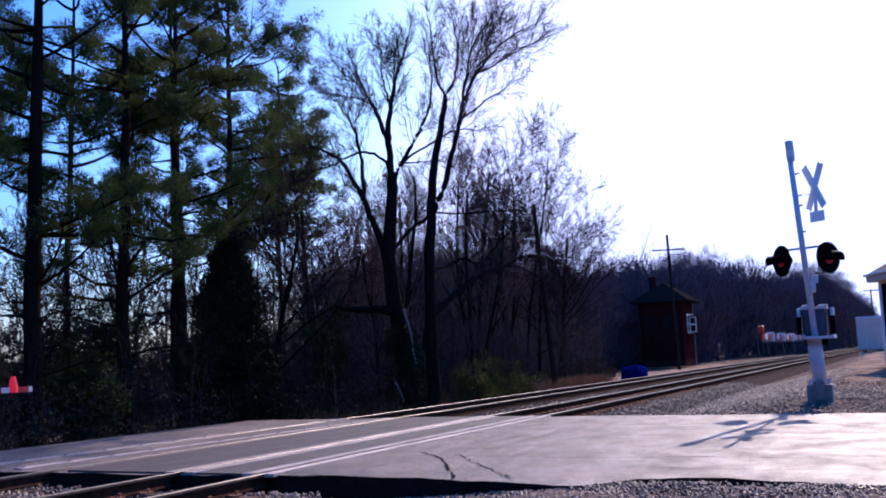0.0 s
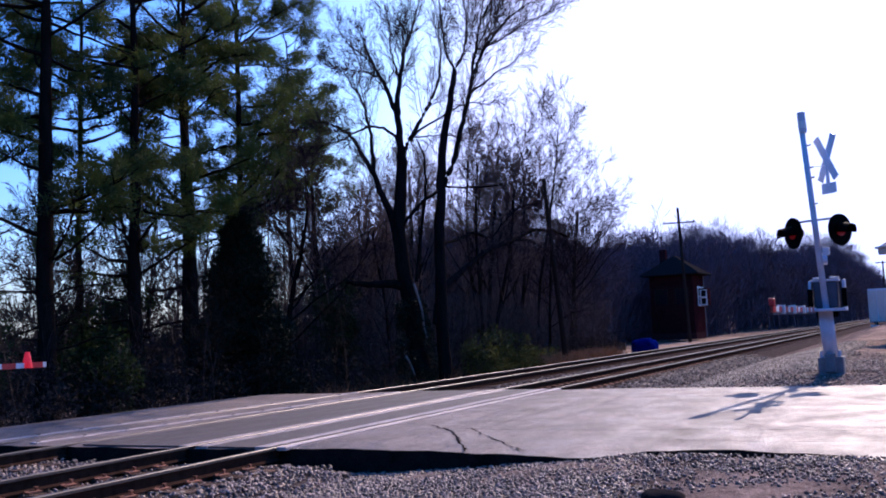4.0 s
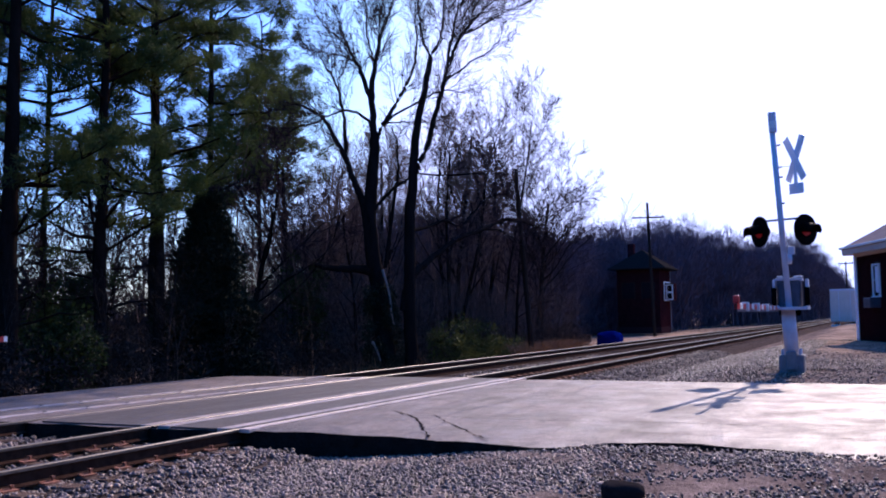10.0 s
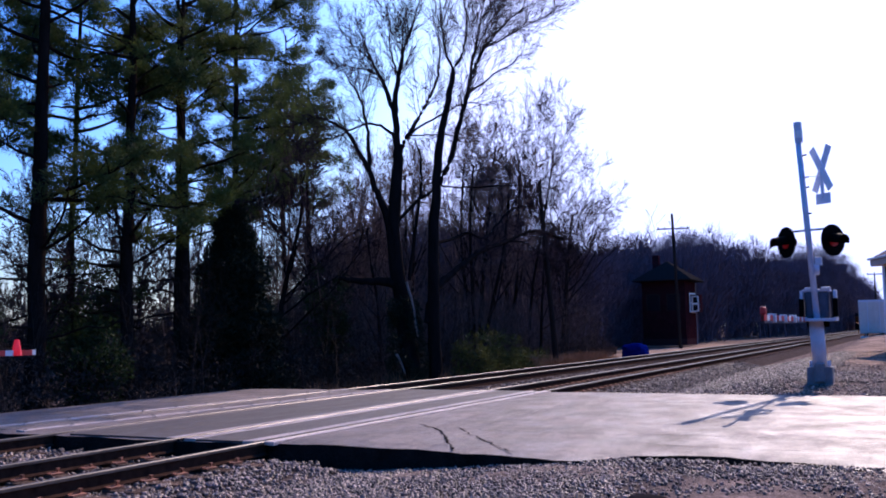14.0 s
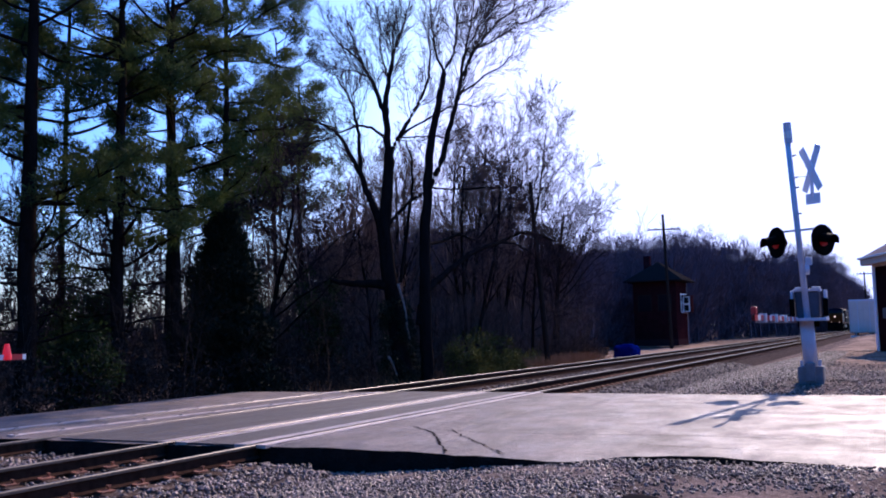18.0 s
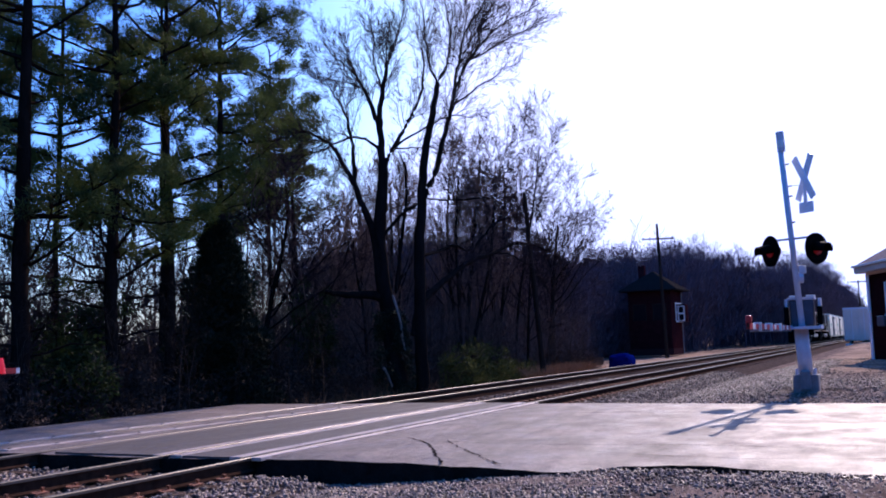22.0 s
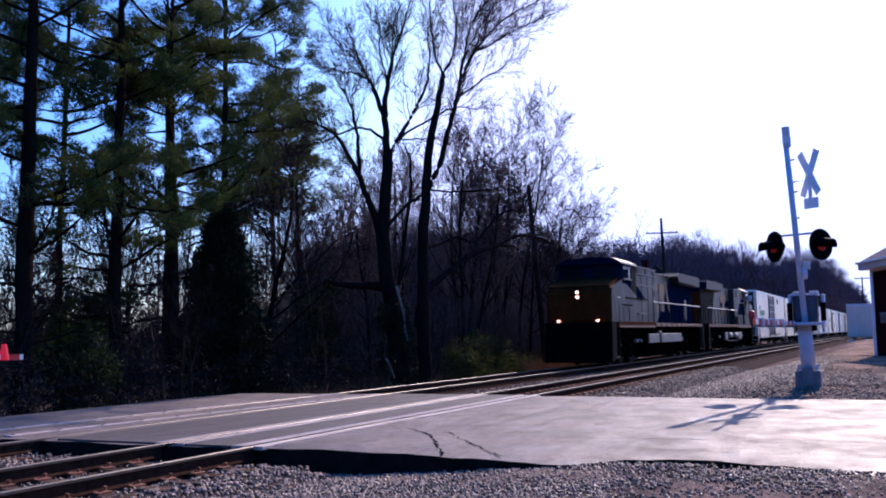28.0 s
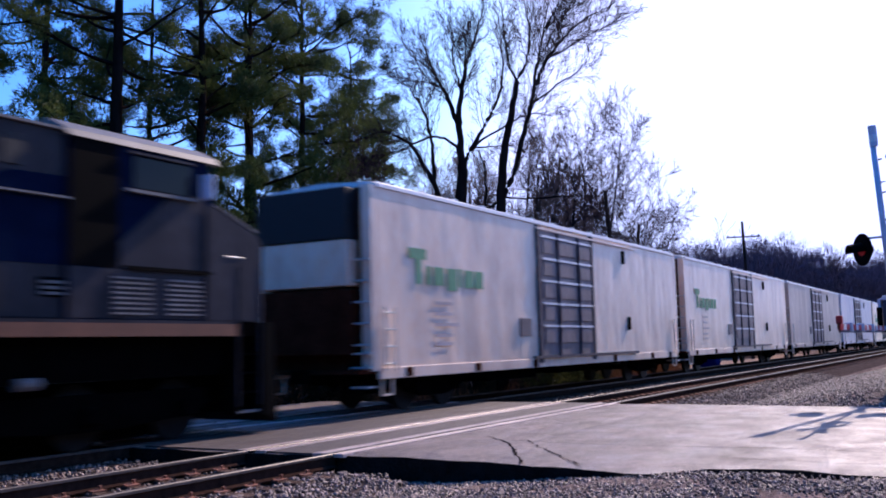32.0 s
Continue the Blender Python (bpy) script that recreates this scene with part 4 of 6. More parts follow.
def motions():
    times = [0, 2, 4, 6, 8, 10, 12, 14, 16, 18, 20, 22, 24, 25, 26, 27, 28, 29, 30, 31, 31.5, 32, 33]
    spin = [(0.0, 0.0)] + [(23.5 + k / 24, k * SPEED / 24 / 0.5) for k in range(205)]
    for ax in AXLES:   # wheels roll while the train is near
        x, sense = ax.location.x, 1 if ax.parent is second else -1
        if ax.parent in (lead, second, kinds[0]):
            walk(ax, [(t, pose(x, 0, 0.5, 0, math.degrees(sense * a), 0)) for t, a in spin])
    for ob, s, turn in VEHICLES:
        walk(ob, [(t, pose(front_x(t) + s, TRACKS[1], 0, 0, 0, turn)) for t in times])


# ---- the crossing signal with its lowered gate arm ----
def crossing_signal():
    X, Y = 24.5, 2.03
    g = 0.05
    sg = thing("crossing_signal", pose(X, Y, g), "galvanised crossing signal mast with crossbuck, lamps and gate", "railroad signal")
    P = lambda n, bm, m, l="", sm=False: part(n, bm, m, sg, l, sm)
    fd = P("foundation", boxes((-0.28, 0.28, -0.29, 0.29, -0.3, 0.42), (-0.34, 0.34, -0.12, 0.12, 0.05, 0.5), bev=0.03), M_CONC, "grey foundation block")
    for sx in (-0.2, 0.2):
        for sy in (-0.2, 0.2):
            part("anchor_bolt", rods(((sx, sy, 0.42), (sx, sy, 0.56), 0.025), n=6), M_GALV, fd)
    P("base_tube", rods(((0, 0.0, 0.42), (0, 0.05, 1.52), 0.165), n=16), M_GALV, sm=True)
    P("base_plate", boxes((-0.45, 0.45, -0.44, 0.46, 1.50, 1.57), bev=0.01), M_GALV)
    # gate machine
    mc = P("gate_machine", boxes((-0.25, 0.25, -0.26, 0.30, 1.57, 2.22), bev=0.04), M_CASE, "dark grey gate machine case")
    mc.matrix_basis = pose(0.36, 0, 0)
    part("case_lid", boxes((-0.28, 0.28, -0.30, 0.34, 2.22, 2.28), bev=0.02), M_GALV, mc)
    # two white blocks stand in for the bright sun on the lid
    for yy in (-0.2, 0.18):
        part("lid_glint", boxes((-0.31, -0.05, yy - 0.1, yy + 0.1, 2.28, 2.33), bev=0.015), M_WHITE, mc)
    part("case_door", boxes((-0.27, -0.25, -0.20, 0.24, 1.62, 2.16), bev=0.01), M_CASE, mc)
    for s in (-0.40, 0.36):
        wa = part("counterweight_arm", boxes((-0.30, 0.06, s - 0.035, s + 0.035, 1.55, 2.25), bev=0.015), M_GALV, mc)
        part("counterweight", boxes((-0.38, -0.28, s - 0.06, s + 0.06, 1.60, 2.05), bev=0.02), M_BLACK, wa)
    part("pivot_box", boxes((-0.32, -0.2, -0.24, 0.26, 1.36, 1.52), bev=0.02), M_BLACK, mc)
    # mast, leaning slightly
    top = Vector((0, 0.24, 6.40))
    mast = P("mast", rods(((0.05, 0.02, 1.5), (top.x, top.y, top.z - 0.5), 0.075, 0.068), n=16), M_GALV, "tall galvanised mast, slightly leaning", True)
    part("mast_top", rods(((0, 0.222, 5.9), top, 0.095), n=14), M_GALV, mast, "thicker capped top")
    part("reflective_band", rods(((0, 0.225, 6.0), (0, 0.230, 6.18), 0.098), n=14), M_WHITE, mast)
    for z in (5.55, 5.0, 4.75, 4.1):
        part("step_bolt", rods(((0, 0.05 + z * 0.033, z), (0, -0.12 + z * 0.033, z + 0.03), 0.02), n=6), M_CASE, mast)
    # crossbuck
    cb = P("crossbuck", boxes((-0.012, 0.012, -0.61, 0.61, -0.10, 0.10), bev=0.004), M_SIGN, "white crossbuck sign seen from behind")
    cb.matrix_basis = pose(-0.05, -0.25, 5.20) @ pose(0, 0, 0, 0, 0, -46) @ pose(0, 0, 0, 60, 0, 0)
    b2 = part("second_blade", boxes((-0.014, 0.010, -0.61, 0.61, -0.10, 0.10), bev=0.004), M_SIGN, cb)
    b2.matrix_basis = pose(0, 0, 0, 58, 0, 0) @ pose(0.026, 0, 0)
    P("crossbuck_bracket", rods(((-0.03, 0.2, 5.02), (-0.05, -0.25, 5.02), 0.008), ((-0.05, -0.26, 5.2), (-0.05, -0.26, 4.5), 0.045)), M_SIGN)
    pl = P("track_plate", boxes((-0.01, 0.01, -0.21, 0.21, -0.13, 0.13), bev=0.004), M_SIGN)
    pl.matrix_basis = pose(-0.06, -0.27, 4.46, 0, 0, -35)
    # lamp arm and lamps
    arm = P("lamp_arm", rods(((0, -0.42, 3.74), (0, 0.55, 3.70), 0.03), ((0, -0.42, 3.74), (0, -0.42, 3.5), 0.025), ((0, 0.55, 3.7), (0, 0.6, 3.5), 0.025)), M_GALV)
    for y, face, tilt in ((0.62, 128, 6), (-0.42, -128, -6)):
        lp = thing_part("flasher", sg, pose(-0.02, y, 3.44) @ pose(0, 0, 0, 0, 0, face))
        part("backplate", rods(((0, 0, 0), (0.03, 0, 0), 0.385), n=28), M_BLACK, lp, "round black backing plate")
        part("lamp_body", rods(((-0.20, 0, 0), (0, 0, 0), 0.12, 0.17), n=18), M_BLACK, lp)
        part("lens", rods(((0.03, 0, 0), (0.05, 0, 0), 0.15), n=20), M_REDLENS, lp, "dark red lens")
        part("back_lens", rods(((-0.2, 0, 0), (-0.215, 0, 0), 0.11), n=20), M_REDLENS, lp)
        bm = bmesh.new()
        rod(bm, (0.03, 0, 0), (0.36, 0, -0.05), 0.175, 0.165, n=20)
        bmesh.ops.delete(bm, geom=[f for f in bm.faces if len(f.verts) > 4 or f.calc_center_median().z < -0.07], context="FACES")
        bmesh.ops.solidify(bm, geom=bm.faces[:], thickness=0.012)
        part("visor", bm, M_BLACK, lp, "black hood")
    P("bell", rods(((0, 0.02, 2.75), (0.02, -0.08, 2.75), 0.13), n=18), M_GALV)
    P("junction_box", boxes((-0.09, 0.07, -0.16, 0.0, 2.85, 3.05), bev=0.02), M_GALV)
    # lowered gate arm: striped lengths towards the road
    ga = P("gate_arm", boxes((-7.45, 0.1, 0.25, 0.29, 1.50, 1.60), bev=0.004), M_WHITE, "lowered red and white striped gate arm")
    part("arm_beam", boxes((-7.40, 0.1, 0.255, 0.285, 1.455, 1.495)), M_CASE, ga)
    for k in range(9):
        part("red_stripe", boxes((-7.45 + k * 0.82, -7.05 + k * 0.82, 0.246, 0.294, 1.498, 1.602)), M_RED, ga)
    part("arm_lamp", boxes((-7.40, -7.28, 0.22, 0.32, 1.60, 1.74), bev=0.02), M_RED, ga, "small red gate lamp")
    for k in range(3):
        x = -6.2 + k * 1.7
        part("arm_bracket", boxes((x - 0.06, x + 0.06, 0.20, 0.34, 1.47, 1.63), bev=0.008), M_WHITE, ga)
    return sg


def thing_part(name, parent, m):
    ob = new(name)
    ob.parent = parent
    ob.empty_display_size = 0.1
    ob.matrix_basis = m
    return ob


crossing_signal()


def far_gate():
    g = thing("crossing_gate", pose(8.6, 18.0, -0.5), "lowered red and white crossing gate beyond the tracks", "crossing gate")
    part("post", rods(((0, 0, 0), (0, 0, 3.9), 0.08), n=12), M_GALV, g)
    part("gate_machine", boxes((-0.3, 0.3, -0.3, 0.3, 1.2, 2.0), bev=0.04), M_GALV, g)
    ga = part("gate_arm", boxes((0.2, 6.72, -0.02, 0.02, 1.60, 1.72), bev=0.004), M_WHITE, g, "striped arm")
    for k in range(9):
        part("red_stripe", boxes((0.5 + k * 0.72, 0.86 + k * 0.72, -0.024, 0.024, 1.598, 1.722)), M_RED, ga)
    for x in (6.22, 3.5, 1.5):
        part("arm_lamp", rods(((x, 0, 1.72), (x, 0, 1.96), 0.10, 0.05), ((x, 0, 1.60), (x, 0, 1.72), 0.11, 0.10), n=12), M_REDLIT, ga, "lit red gate lamp")
    return g


far_gate()


# ---- buildings ----
def tower():
    """Two-storey brick interlocking tower beyond the tracks."""
    x0, x1, y0, y1, z0, z1 = 103.0, 108.6, 21.8, 26.5, -0.4, 6.55
    tw = thing("signal_tower", pose(0, 0, 0), "two-storey dark red brick signal tower with hipped roof", "building")
    part("wall", boxes((x0, x1, y0, y1, z0, z1), bev=0.02), M_BRICK, tw)
    part("plinth", boxes((x0 - 0.08, x1 + 0.08, y0 - 0.08, y1 + 0.08, z0, 0.3)), M_MORTAR, tw)
    bm = bmesh.new()
    o = 0.85
    c = [(x0 - o, y0 - o), (x1 + o, y0 - o), (x1 + o, y1 + o), (x0 - o, y1 + o)]
    lo = [bm.verts.new((x, y, 6.60)) for x, y in c]
    hi = [bm.verts.new((x, y, 6.72)) for x, y in c]
    r0, r1 = bm.verts.new((x0 + 2.2, (y0 + y1) / 2, 8.9)), bm.verts.new((x1 - 2.2, (y0 + y1) / 2, 8.9))
    bm.faces.new(lo[::-1])
    for i in range(4):
        bm.faces.new((lo[i], lo[(i + 1) % 4], hi[(i + 1) % 4], hi[i]))
    bm.faces.new((hi[0], hi[1], r1, r0)), bm.faces.new((hi[1], hi[2], r1)), bm.faces.new((hi[2], hi[3], r0, r1)), bm.faces.new((hi[3], hi[0], r0))
    bmesh.ops.recalc_face_normals(bm, faces=bm.faces[:])
    rf = part("roof", bm, M_SHINGLE_D, tw, "hipped shingle roof with wide eaves")
    part("chimney", boxes((x0 + 2.0, x0 + 2.7, 25.0, 25.7, 7.6, 9.6), bev=0.02), M_BRICK, rf)
    for xa in (x0 + 2.3, x0 + 4.0):
        w = part("window", boxes((xa, xa + 1.1, y0 - 0.03, y0 + 0.02, 3.3, 5.2)), M_GLASS, tw)
        part("window_frame", boxes((xa - 0.1, xa, y0 - 0.07, y0, 3.2, 5.3), (xa + 1.1, xa + 1.2, y0 - 0.07, y0, 3.2, 5.3), (xa, xa + 1.1, y0 - 0.07, y0, 5.2, 5.3), (xa, xa + 1.1, y0 - 0.09, y0, 3.15, 3.3), (xa, xa + 1.1, y0 - 0.06, y0, 4.2, 4.28)), M_WHITE, w)
    for ya in (22.4, 24.6):
        w = part("window", boxes((x0 - 0.03, x0 + 0.02, ya, ya + 1.3, 3.4, 5.1)), M_GLASS, tw)
        part("window_frame", boxes((x0 - 0.06, x0, ya - 0.1, ya, 3.3, 5.2), (x0 - 0.06, x0, ya + 1.3, ya + 1.4, 3.3, 5.2), (x0 - 0.06, x0, ya, ya + 1.3, 5.1, 5.2)), M_POLE, w)
    bw = part("bay_window", boxes((106.3, 107.9, y0 - 0.85, y0, 3.2, 5.1), bev=0.02), M_BRICK, tw, "dark bay window with white frames")
    ya = y0 - 0.87
    for z in (3.35, 4.2):
        part("pane", boxes((106.26, 106.3, ya + 0.2, y0 - 0.15, z, z + 0.66)), M_GLASS, bw)
        part("sash_frame", boxes((106.22, 106.29, ya + 0.08, ya + 0.2, z - 0.1, z + 0.76), (106.22, 106.29, y0 - 0.15, y0 - 0.05, z - 0.1, z + 0.76), (106.22, 106.29, ya + 0.2, y0 - 0.15, z + 0.66, z + 0.76), (106.22, 106.29, ya + 0.2, y0 - 0.15, z - 0.1, z)), M_WHITE, bw, "white sash frame")
    part("downpipe", rods(((x1 - 0.4, y0 - 0.12, z0), (x1 - 0.4, y0 - 0.12, 6.5), 0.05)), M_CONC, tw)
    return tw


tower()


def depot():
    """Brick depot with white eaves and a hipped roof; x runs along its front wall, y into it."""
    W, Dp, z0, z1 = 15.0, 9.0, 0.1, 3.95
    dp = thing("depot", pose(46.0, 1.0, 0, 0, 0, 201.1), "dark brick depot with white eaves and grey shingle roof", "building")
    w = part("wall", boxes((0, W, 0, Dp, z0, z1)), M_MORTAR, dp, "brick walls")
    bm = bmesh.new()
    for i in range(int((z1 - z0) / 0.075)):
        z = z0 + 0.04 + i * 0.075
        x = 0.2 + (0.11 if i % 2 else 0)
        while x < 6.5:
            if not (1.98 < x < 2.86 and 2.05 < z < 3.6):
                box(bm, x - 0.102, x + 0.102, -0.012, 0.01, z - 0.031, z + 0.031)
            x += 0.218
    tagged(part("brickwork", bm, M_BRICK, w), kind="stuff")
    part("corner_trim", boxes((-0.06, 0.20, -0.05, 0.08, z0, z1)), M_SIGN, dp, "pale corner board")
    win = part("window", boxes((2.08, 2.74, -0.02, 0.02, 2.2, 3.46)), M_GLASS, dp)
    part("window_frame", boxes((2.02, 2.12, -0.07, 0, 2.15, 3.52), (2.70, 2.80, -0.07, 0, 2.15, 3.52), (2.12, 2.70, -0.07, 0, 3.44, 3.52), (2.12, 2.70, -0.06, 0, 2.80, 2.86), (1.98, 2.84, -0.12, 0, 2.10, 2.16), bev=0.004), M_WHITE, win, "white sash frame")
    part("blind", boxes((2.3, 2.68, -0.03, -0.021, 2.3, 3.40)), M_SIGN, win, "pale window blind")
    part("air_conditioner", boxes((1.95, 2.75, -0.45, 0, 1.66, 2.09), bev=0.03), M_CASE, win, "window air conditioner")
    part("downpipe", rods(((0.32, -0.08, z0), (0.32, -0.08, z1), 0.04)), M_SIGN, dp)
    o = 0.42
    bm = bmesh.new()
    c = [(-o, -o), (W + o, -o), (W + o, Dp + o), (-o, Dp + o)]
    lo = [bm.verts.new((x, y, 4.28)) for x, y in c]
    hi = [bm.verts.new((x, y, 4.38)) for x, y in c]
    r0, r1 = bm.verts.new((Dp / 2, Dp / 2, 7.5)), bm.verts.new((W - Dp / 2, Dp / 2, 7.5))
    bm.faces.new(lo[::-1])
    for i in range(4):
        bm.faces.new((lo[i], lo[(i + 1) % 4], hi[(i + 1) % 4], hi[i]))
    bm.faces.new((hi[0], hi[1], r1, r0)), bm.faces.new((hi[1], hi[2], r1)), bm.faces.new((hi[2], hi[3], r0, r1)), bm.faces.new((hi[3], hi[0], r0))
    bmesh.ops.recalc_face_normals(bm, faces=bm.faces[:])
    rf = part("roof", bm, M_SHINGLE, dp, "hipped pinkish-grey shingle roof")
    part("gutter", boxes((-o - 0.06, W + o, -o - 0.10, -o, 4.30, 4.40), bev=0.02), M_WHITE, rf, "white gutter")
    part("fascia", boxes((-o, W + o, -o + 0.01, -o + 0.05, 4.06, 4.29)), M_TRAILER, rf, "white fascia board")
    part("soffit", boxes((-o, W + o, -o + 0.05, 0, 4.03, 4.06)), M_TRAILER, rf)
    part("frieze", boxes((-0.04, W, -0.04, 0.0, z1 - 0.02, 4.28)), M_TRAILER, rf)
    return dp


depot()


def trailer():
    tr = thing("box_trailer", pose(95.0, 3.1, 0.55, 0, 0, 0), "white box trailer parked beside the depot", "trailer")
    part("body", boxes((0, 12, -1.25, 1.25, 0.1, 3.15), bev=0.05), M_TRAILER, tr)
    for s in (-1, 1):
        d = part("rear_door", boxes((-0.05, 0, min(0, s * 1.15) + 0.02, max(0, s * 1.15) - 0.02, 0.25, 3.0), bev=0.015), M_TRAILER, tr)
        part("lock_bar", rods(((-0.08, s * 0.5, 0.2), (-0.08, s * 0.5, 3.0), 0.025)), M_GALV, d)
    part("door_header", boxes((-0.06, 0.02, -1.25, 1.25, 3.0, 3.16)), M_GALV, tr)
    for x in (8.5, 9.8):
        for s in (-1, 1):
            part("wheel", rods(((x, s * 0.9, -0.05), (x, s * 1.2, -0.05), 0.5), n=18), M_BLACK, tr)
    part("landing_leg", boxes((2.0, 2.15, -0.9, -0.75, -0.5, 0.1), (2.0, 2.15, 0.75, 0.9, -0.5, 0.1)), M_GALV, tr)
    part("bumper", boxes((0, 0.1, -1.2, 1.2, -0.3, -0.15)), M_WHITE, tr)
    return tr


trailer()


# ---- poles, tarp and small things ----
def pole(name, base, top, r, label, arms=()):
    p = thing(name, pose(*base), label, "utility pole")
    d = Vector(top) - Vector(base)
    part("shaft", rods(((0, 0, -0.3), d, r, r * 0.65), n=12), M_POLE, p)
    for z, half, ang in arms:
        c = d * (z / d.z)
        u = Vector((math.cos(radians(ang)), math.sin(radians(ang)), 0)) * half
        bm = bmesh.new()
        rod(bm, c - u, c + u, 0.07, n=6)
        a = part("crossarm", bm, M_POLE, p)
        for f in (-0.9, -0.5, 0.5, 0.9):
            q = c + u * f
            part("insulator", rods(((q.x, q.y, q.z), (q.x, q.y, q.z + 0.22), 0.05)), M_GLASS, a)
    return p


pole("leaning_pole", (47.0, 16.7, -0.3), (45.1, 16.7, 9.1), 0.15, "leaning weathered wooden pole beside the bush")
pole("utility_pole", (96.2, 21.0, -0.3), (94.6, 21.0, 12.9), 0.19, "wooden utility pole with a crossarm before the tower", ((11.7, 1.6, -75),))
pole("utility_pole", (150.0, 4.5, 0.3), (150.0, 4.5, 9.0), 0.15, "distant wooden utility pole", ((8.4, 1.0, -80),))
pole("marker_post", (22.2, 15.3, -0.6), (21.95, 15.3, 0.75), 0.03, "thin grey marker post beside the far track")


def tarp():
    bm = bmesh.new()
    bmesh.ops.create_icosphere(bm, subdivisions=4, radius=1)
    for v in bm.verts:
        n = noise.noise(v.co * 2.3) * 0.22 + noise.noise(v.co * 6) * 0.06
        q = [math.copysign(abs(c) ** 0.55, c) for c in v.co]
        v.co = Vector((q[0] * 1.1, q[1] * 0.85, max(-0.1, q[2]) * 0.85)) * (1 + n * 0.5)
    return single("blue_tarp", bm, M_TARP, "crumpled blue tarp over a pile beside the track", "tarp", m=pose(67.5, 18.0, -0.45), smooth=True)


tarp()
single("timber_pile", boxes((0, 2.6, 0, 0.3, 0, 0.28), (0.1, 2.7, 0.34, 0.64, 0, 0.28), (0, 2.5, 0.15, 0.45, 0.29, 0.56), bev=0.02), M_TIE, "stack of old dark ties beside the tarp", "timber pile", m=pose(66.2, 19.0, -0.35, 0, 0, 100))


def chunk():
    bm = bmesh.new()
    bmesh.ops.create_icosphere(bm, subdivisions=3, radius=1)
    for v in bm.verts:
        c = v.co.copy()
        v.co = Vector((math.copysign(abs(c.x) ** 0.6, c.x) * 0.17, math.copysign(abs(c.y) ** 0.5, c.y) * 0.20, math.copysign(abs(c.z) ** 0.6, c.z) * 0.11)) * (1 + 0.16 * noise.noise(c * 2.7))
    return single("asphalt_chunk", bm, M_CRACK, "dark broken chunk of asphalt on the gravel", "rubble", m=pose(7.62, 1.96, 0.03, 5, -4, 20) @ Matrix.Diagonal((0.85, 0.85, 0.75, 1)), smooth=True)


chunk()


# ---- trees ----
def grow(rng, start, d, length, radius, level, out, spec):
    """One branch and, along it, its side branches. out: lists of (points, radii) by level."""
    n = spec["seg"][level]
    P, r = [np.array(start, float)], [radius]
    d = np.array(d, float)
    d /= np.linalg.norm(d)
    tip = spec.get("tip", 0.35)
    for i in range(n):
        d = d + rng.normal(0, spec["wander"][level], 3) + np.array([0, 0, spec["up"][level]])
        d /= np.linalg.norm(d)
        P.append(P[-1] + d * length / n)
        r.append(radius * (1 - (1 - tip) * (i + 1) / n))
    P = np.array(P)
    out[level].append((P, np.maximum(r, spec["rmin"])))
    if level + 1 >= len(spec["seg"]):
        return
    k = spec["kids"][level]
    for j in range(k):
        f = spec["from"][level] + (1 - spec["from"][level]) * (j + rng.uniform(0.1, 0.9)) / k
        i = min(n - 1, int(f * n))
        w = f * n - i
        p = P[i] * (1 - w) + P[i + 1] * w
        t = P[i + 1] - P[i]
        t /= np.linalg.norm(t)
        side = np.cross(t, rng.normal(0, 1, 3))
        side /= np.linalg.norm(side) + 1e-9
        a = rng.uniform(*spec["angle"][level])
        nd = t * math.cos(a) + side * math.sin(a)
        grow(rng, p, nd, length * spec["ratio"][level] * rng.uniform(0.65, 1.2) * (1.15 - 0.55 * f), max(spec["rmin"], (radius * (1 - (1 - tip) * f)) * spec["thin"][level]), level + 1, out, spec)


UPRIGHT = dict(seg=(8, 6, 4, 2, 2), wander=(0.04, 0.09, 0.11, 0.14, 0.16), up=(0.02, 0.10, 0.10, 0.08, 0.06), kids=(13, 8, 6, 4), angle=((0.35, 0.75), (0.35, 0.8), (0.4, 0.9), (0.4, 0.9)),
               ratio=(0.46, 0.48, 0.5, 0.55), thin=(0.38, 0.45, 0.55, 0.65), rmin=0.0085)
UPRIGHT["from"] = (0.28, 0.2, 0.2, 0.15)
ROUND = dict(UPRIGHT)   # wide, rounded crown on a short trunk
ROUND.update(wander=(0.05, 0.13, 0.15, 0.16, 0.16), up=(0.02, 0.05, 0.05, 0.05, 0.04), angle=((0.5, 1.05), (0.4, 0.9), (0.4, 0.9), (0.4, 0.9)), ratio=(0.62, 0.5, 0.5, 0.55), kids=(14, 8, 6, 4))


def bare_tree(name, seed, base, height, radius, label, lean=(0, 0), spec=UPRIGHT, twig=None, group="bare trees"):
    rng = np.random.default_rng(seed)
    t = thing(name, pose(*base), label, "tree", group)
    out = [[] for _ in spec["seg"]]
    grow(rng, (0, 0, -0.4), (lean[0], lean[1], 1), height, radius, 0, out, spec)
    part("trunk", tubes("trunk", [b for lv in out[:2] for b in lv], 7, M_BARK), M_BARK, t, "dark trunk and limbs")
    part("crown", tubes("crown", [b for lv in out[2:] for b in lv], 3, twig or M_TWIG, False), twig or M_TWIG, t, "crown of bare twigs")
    return t


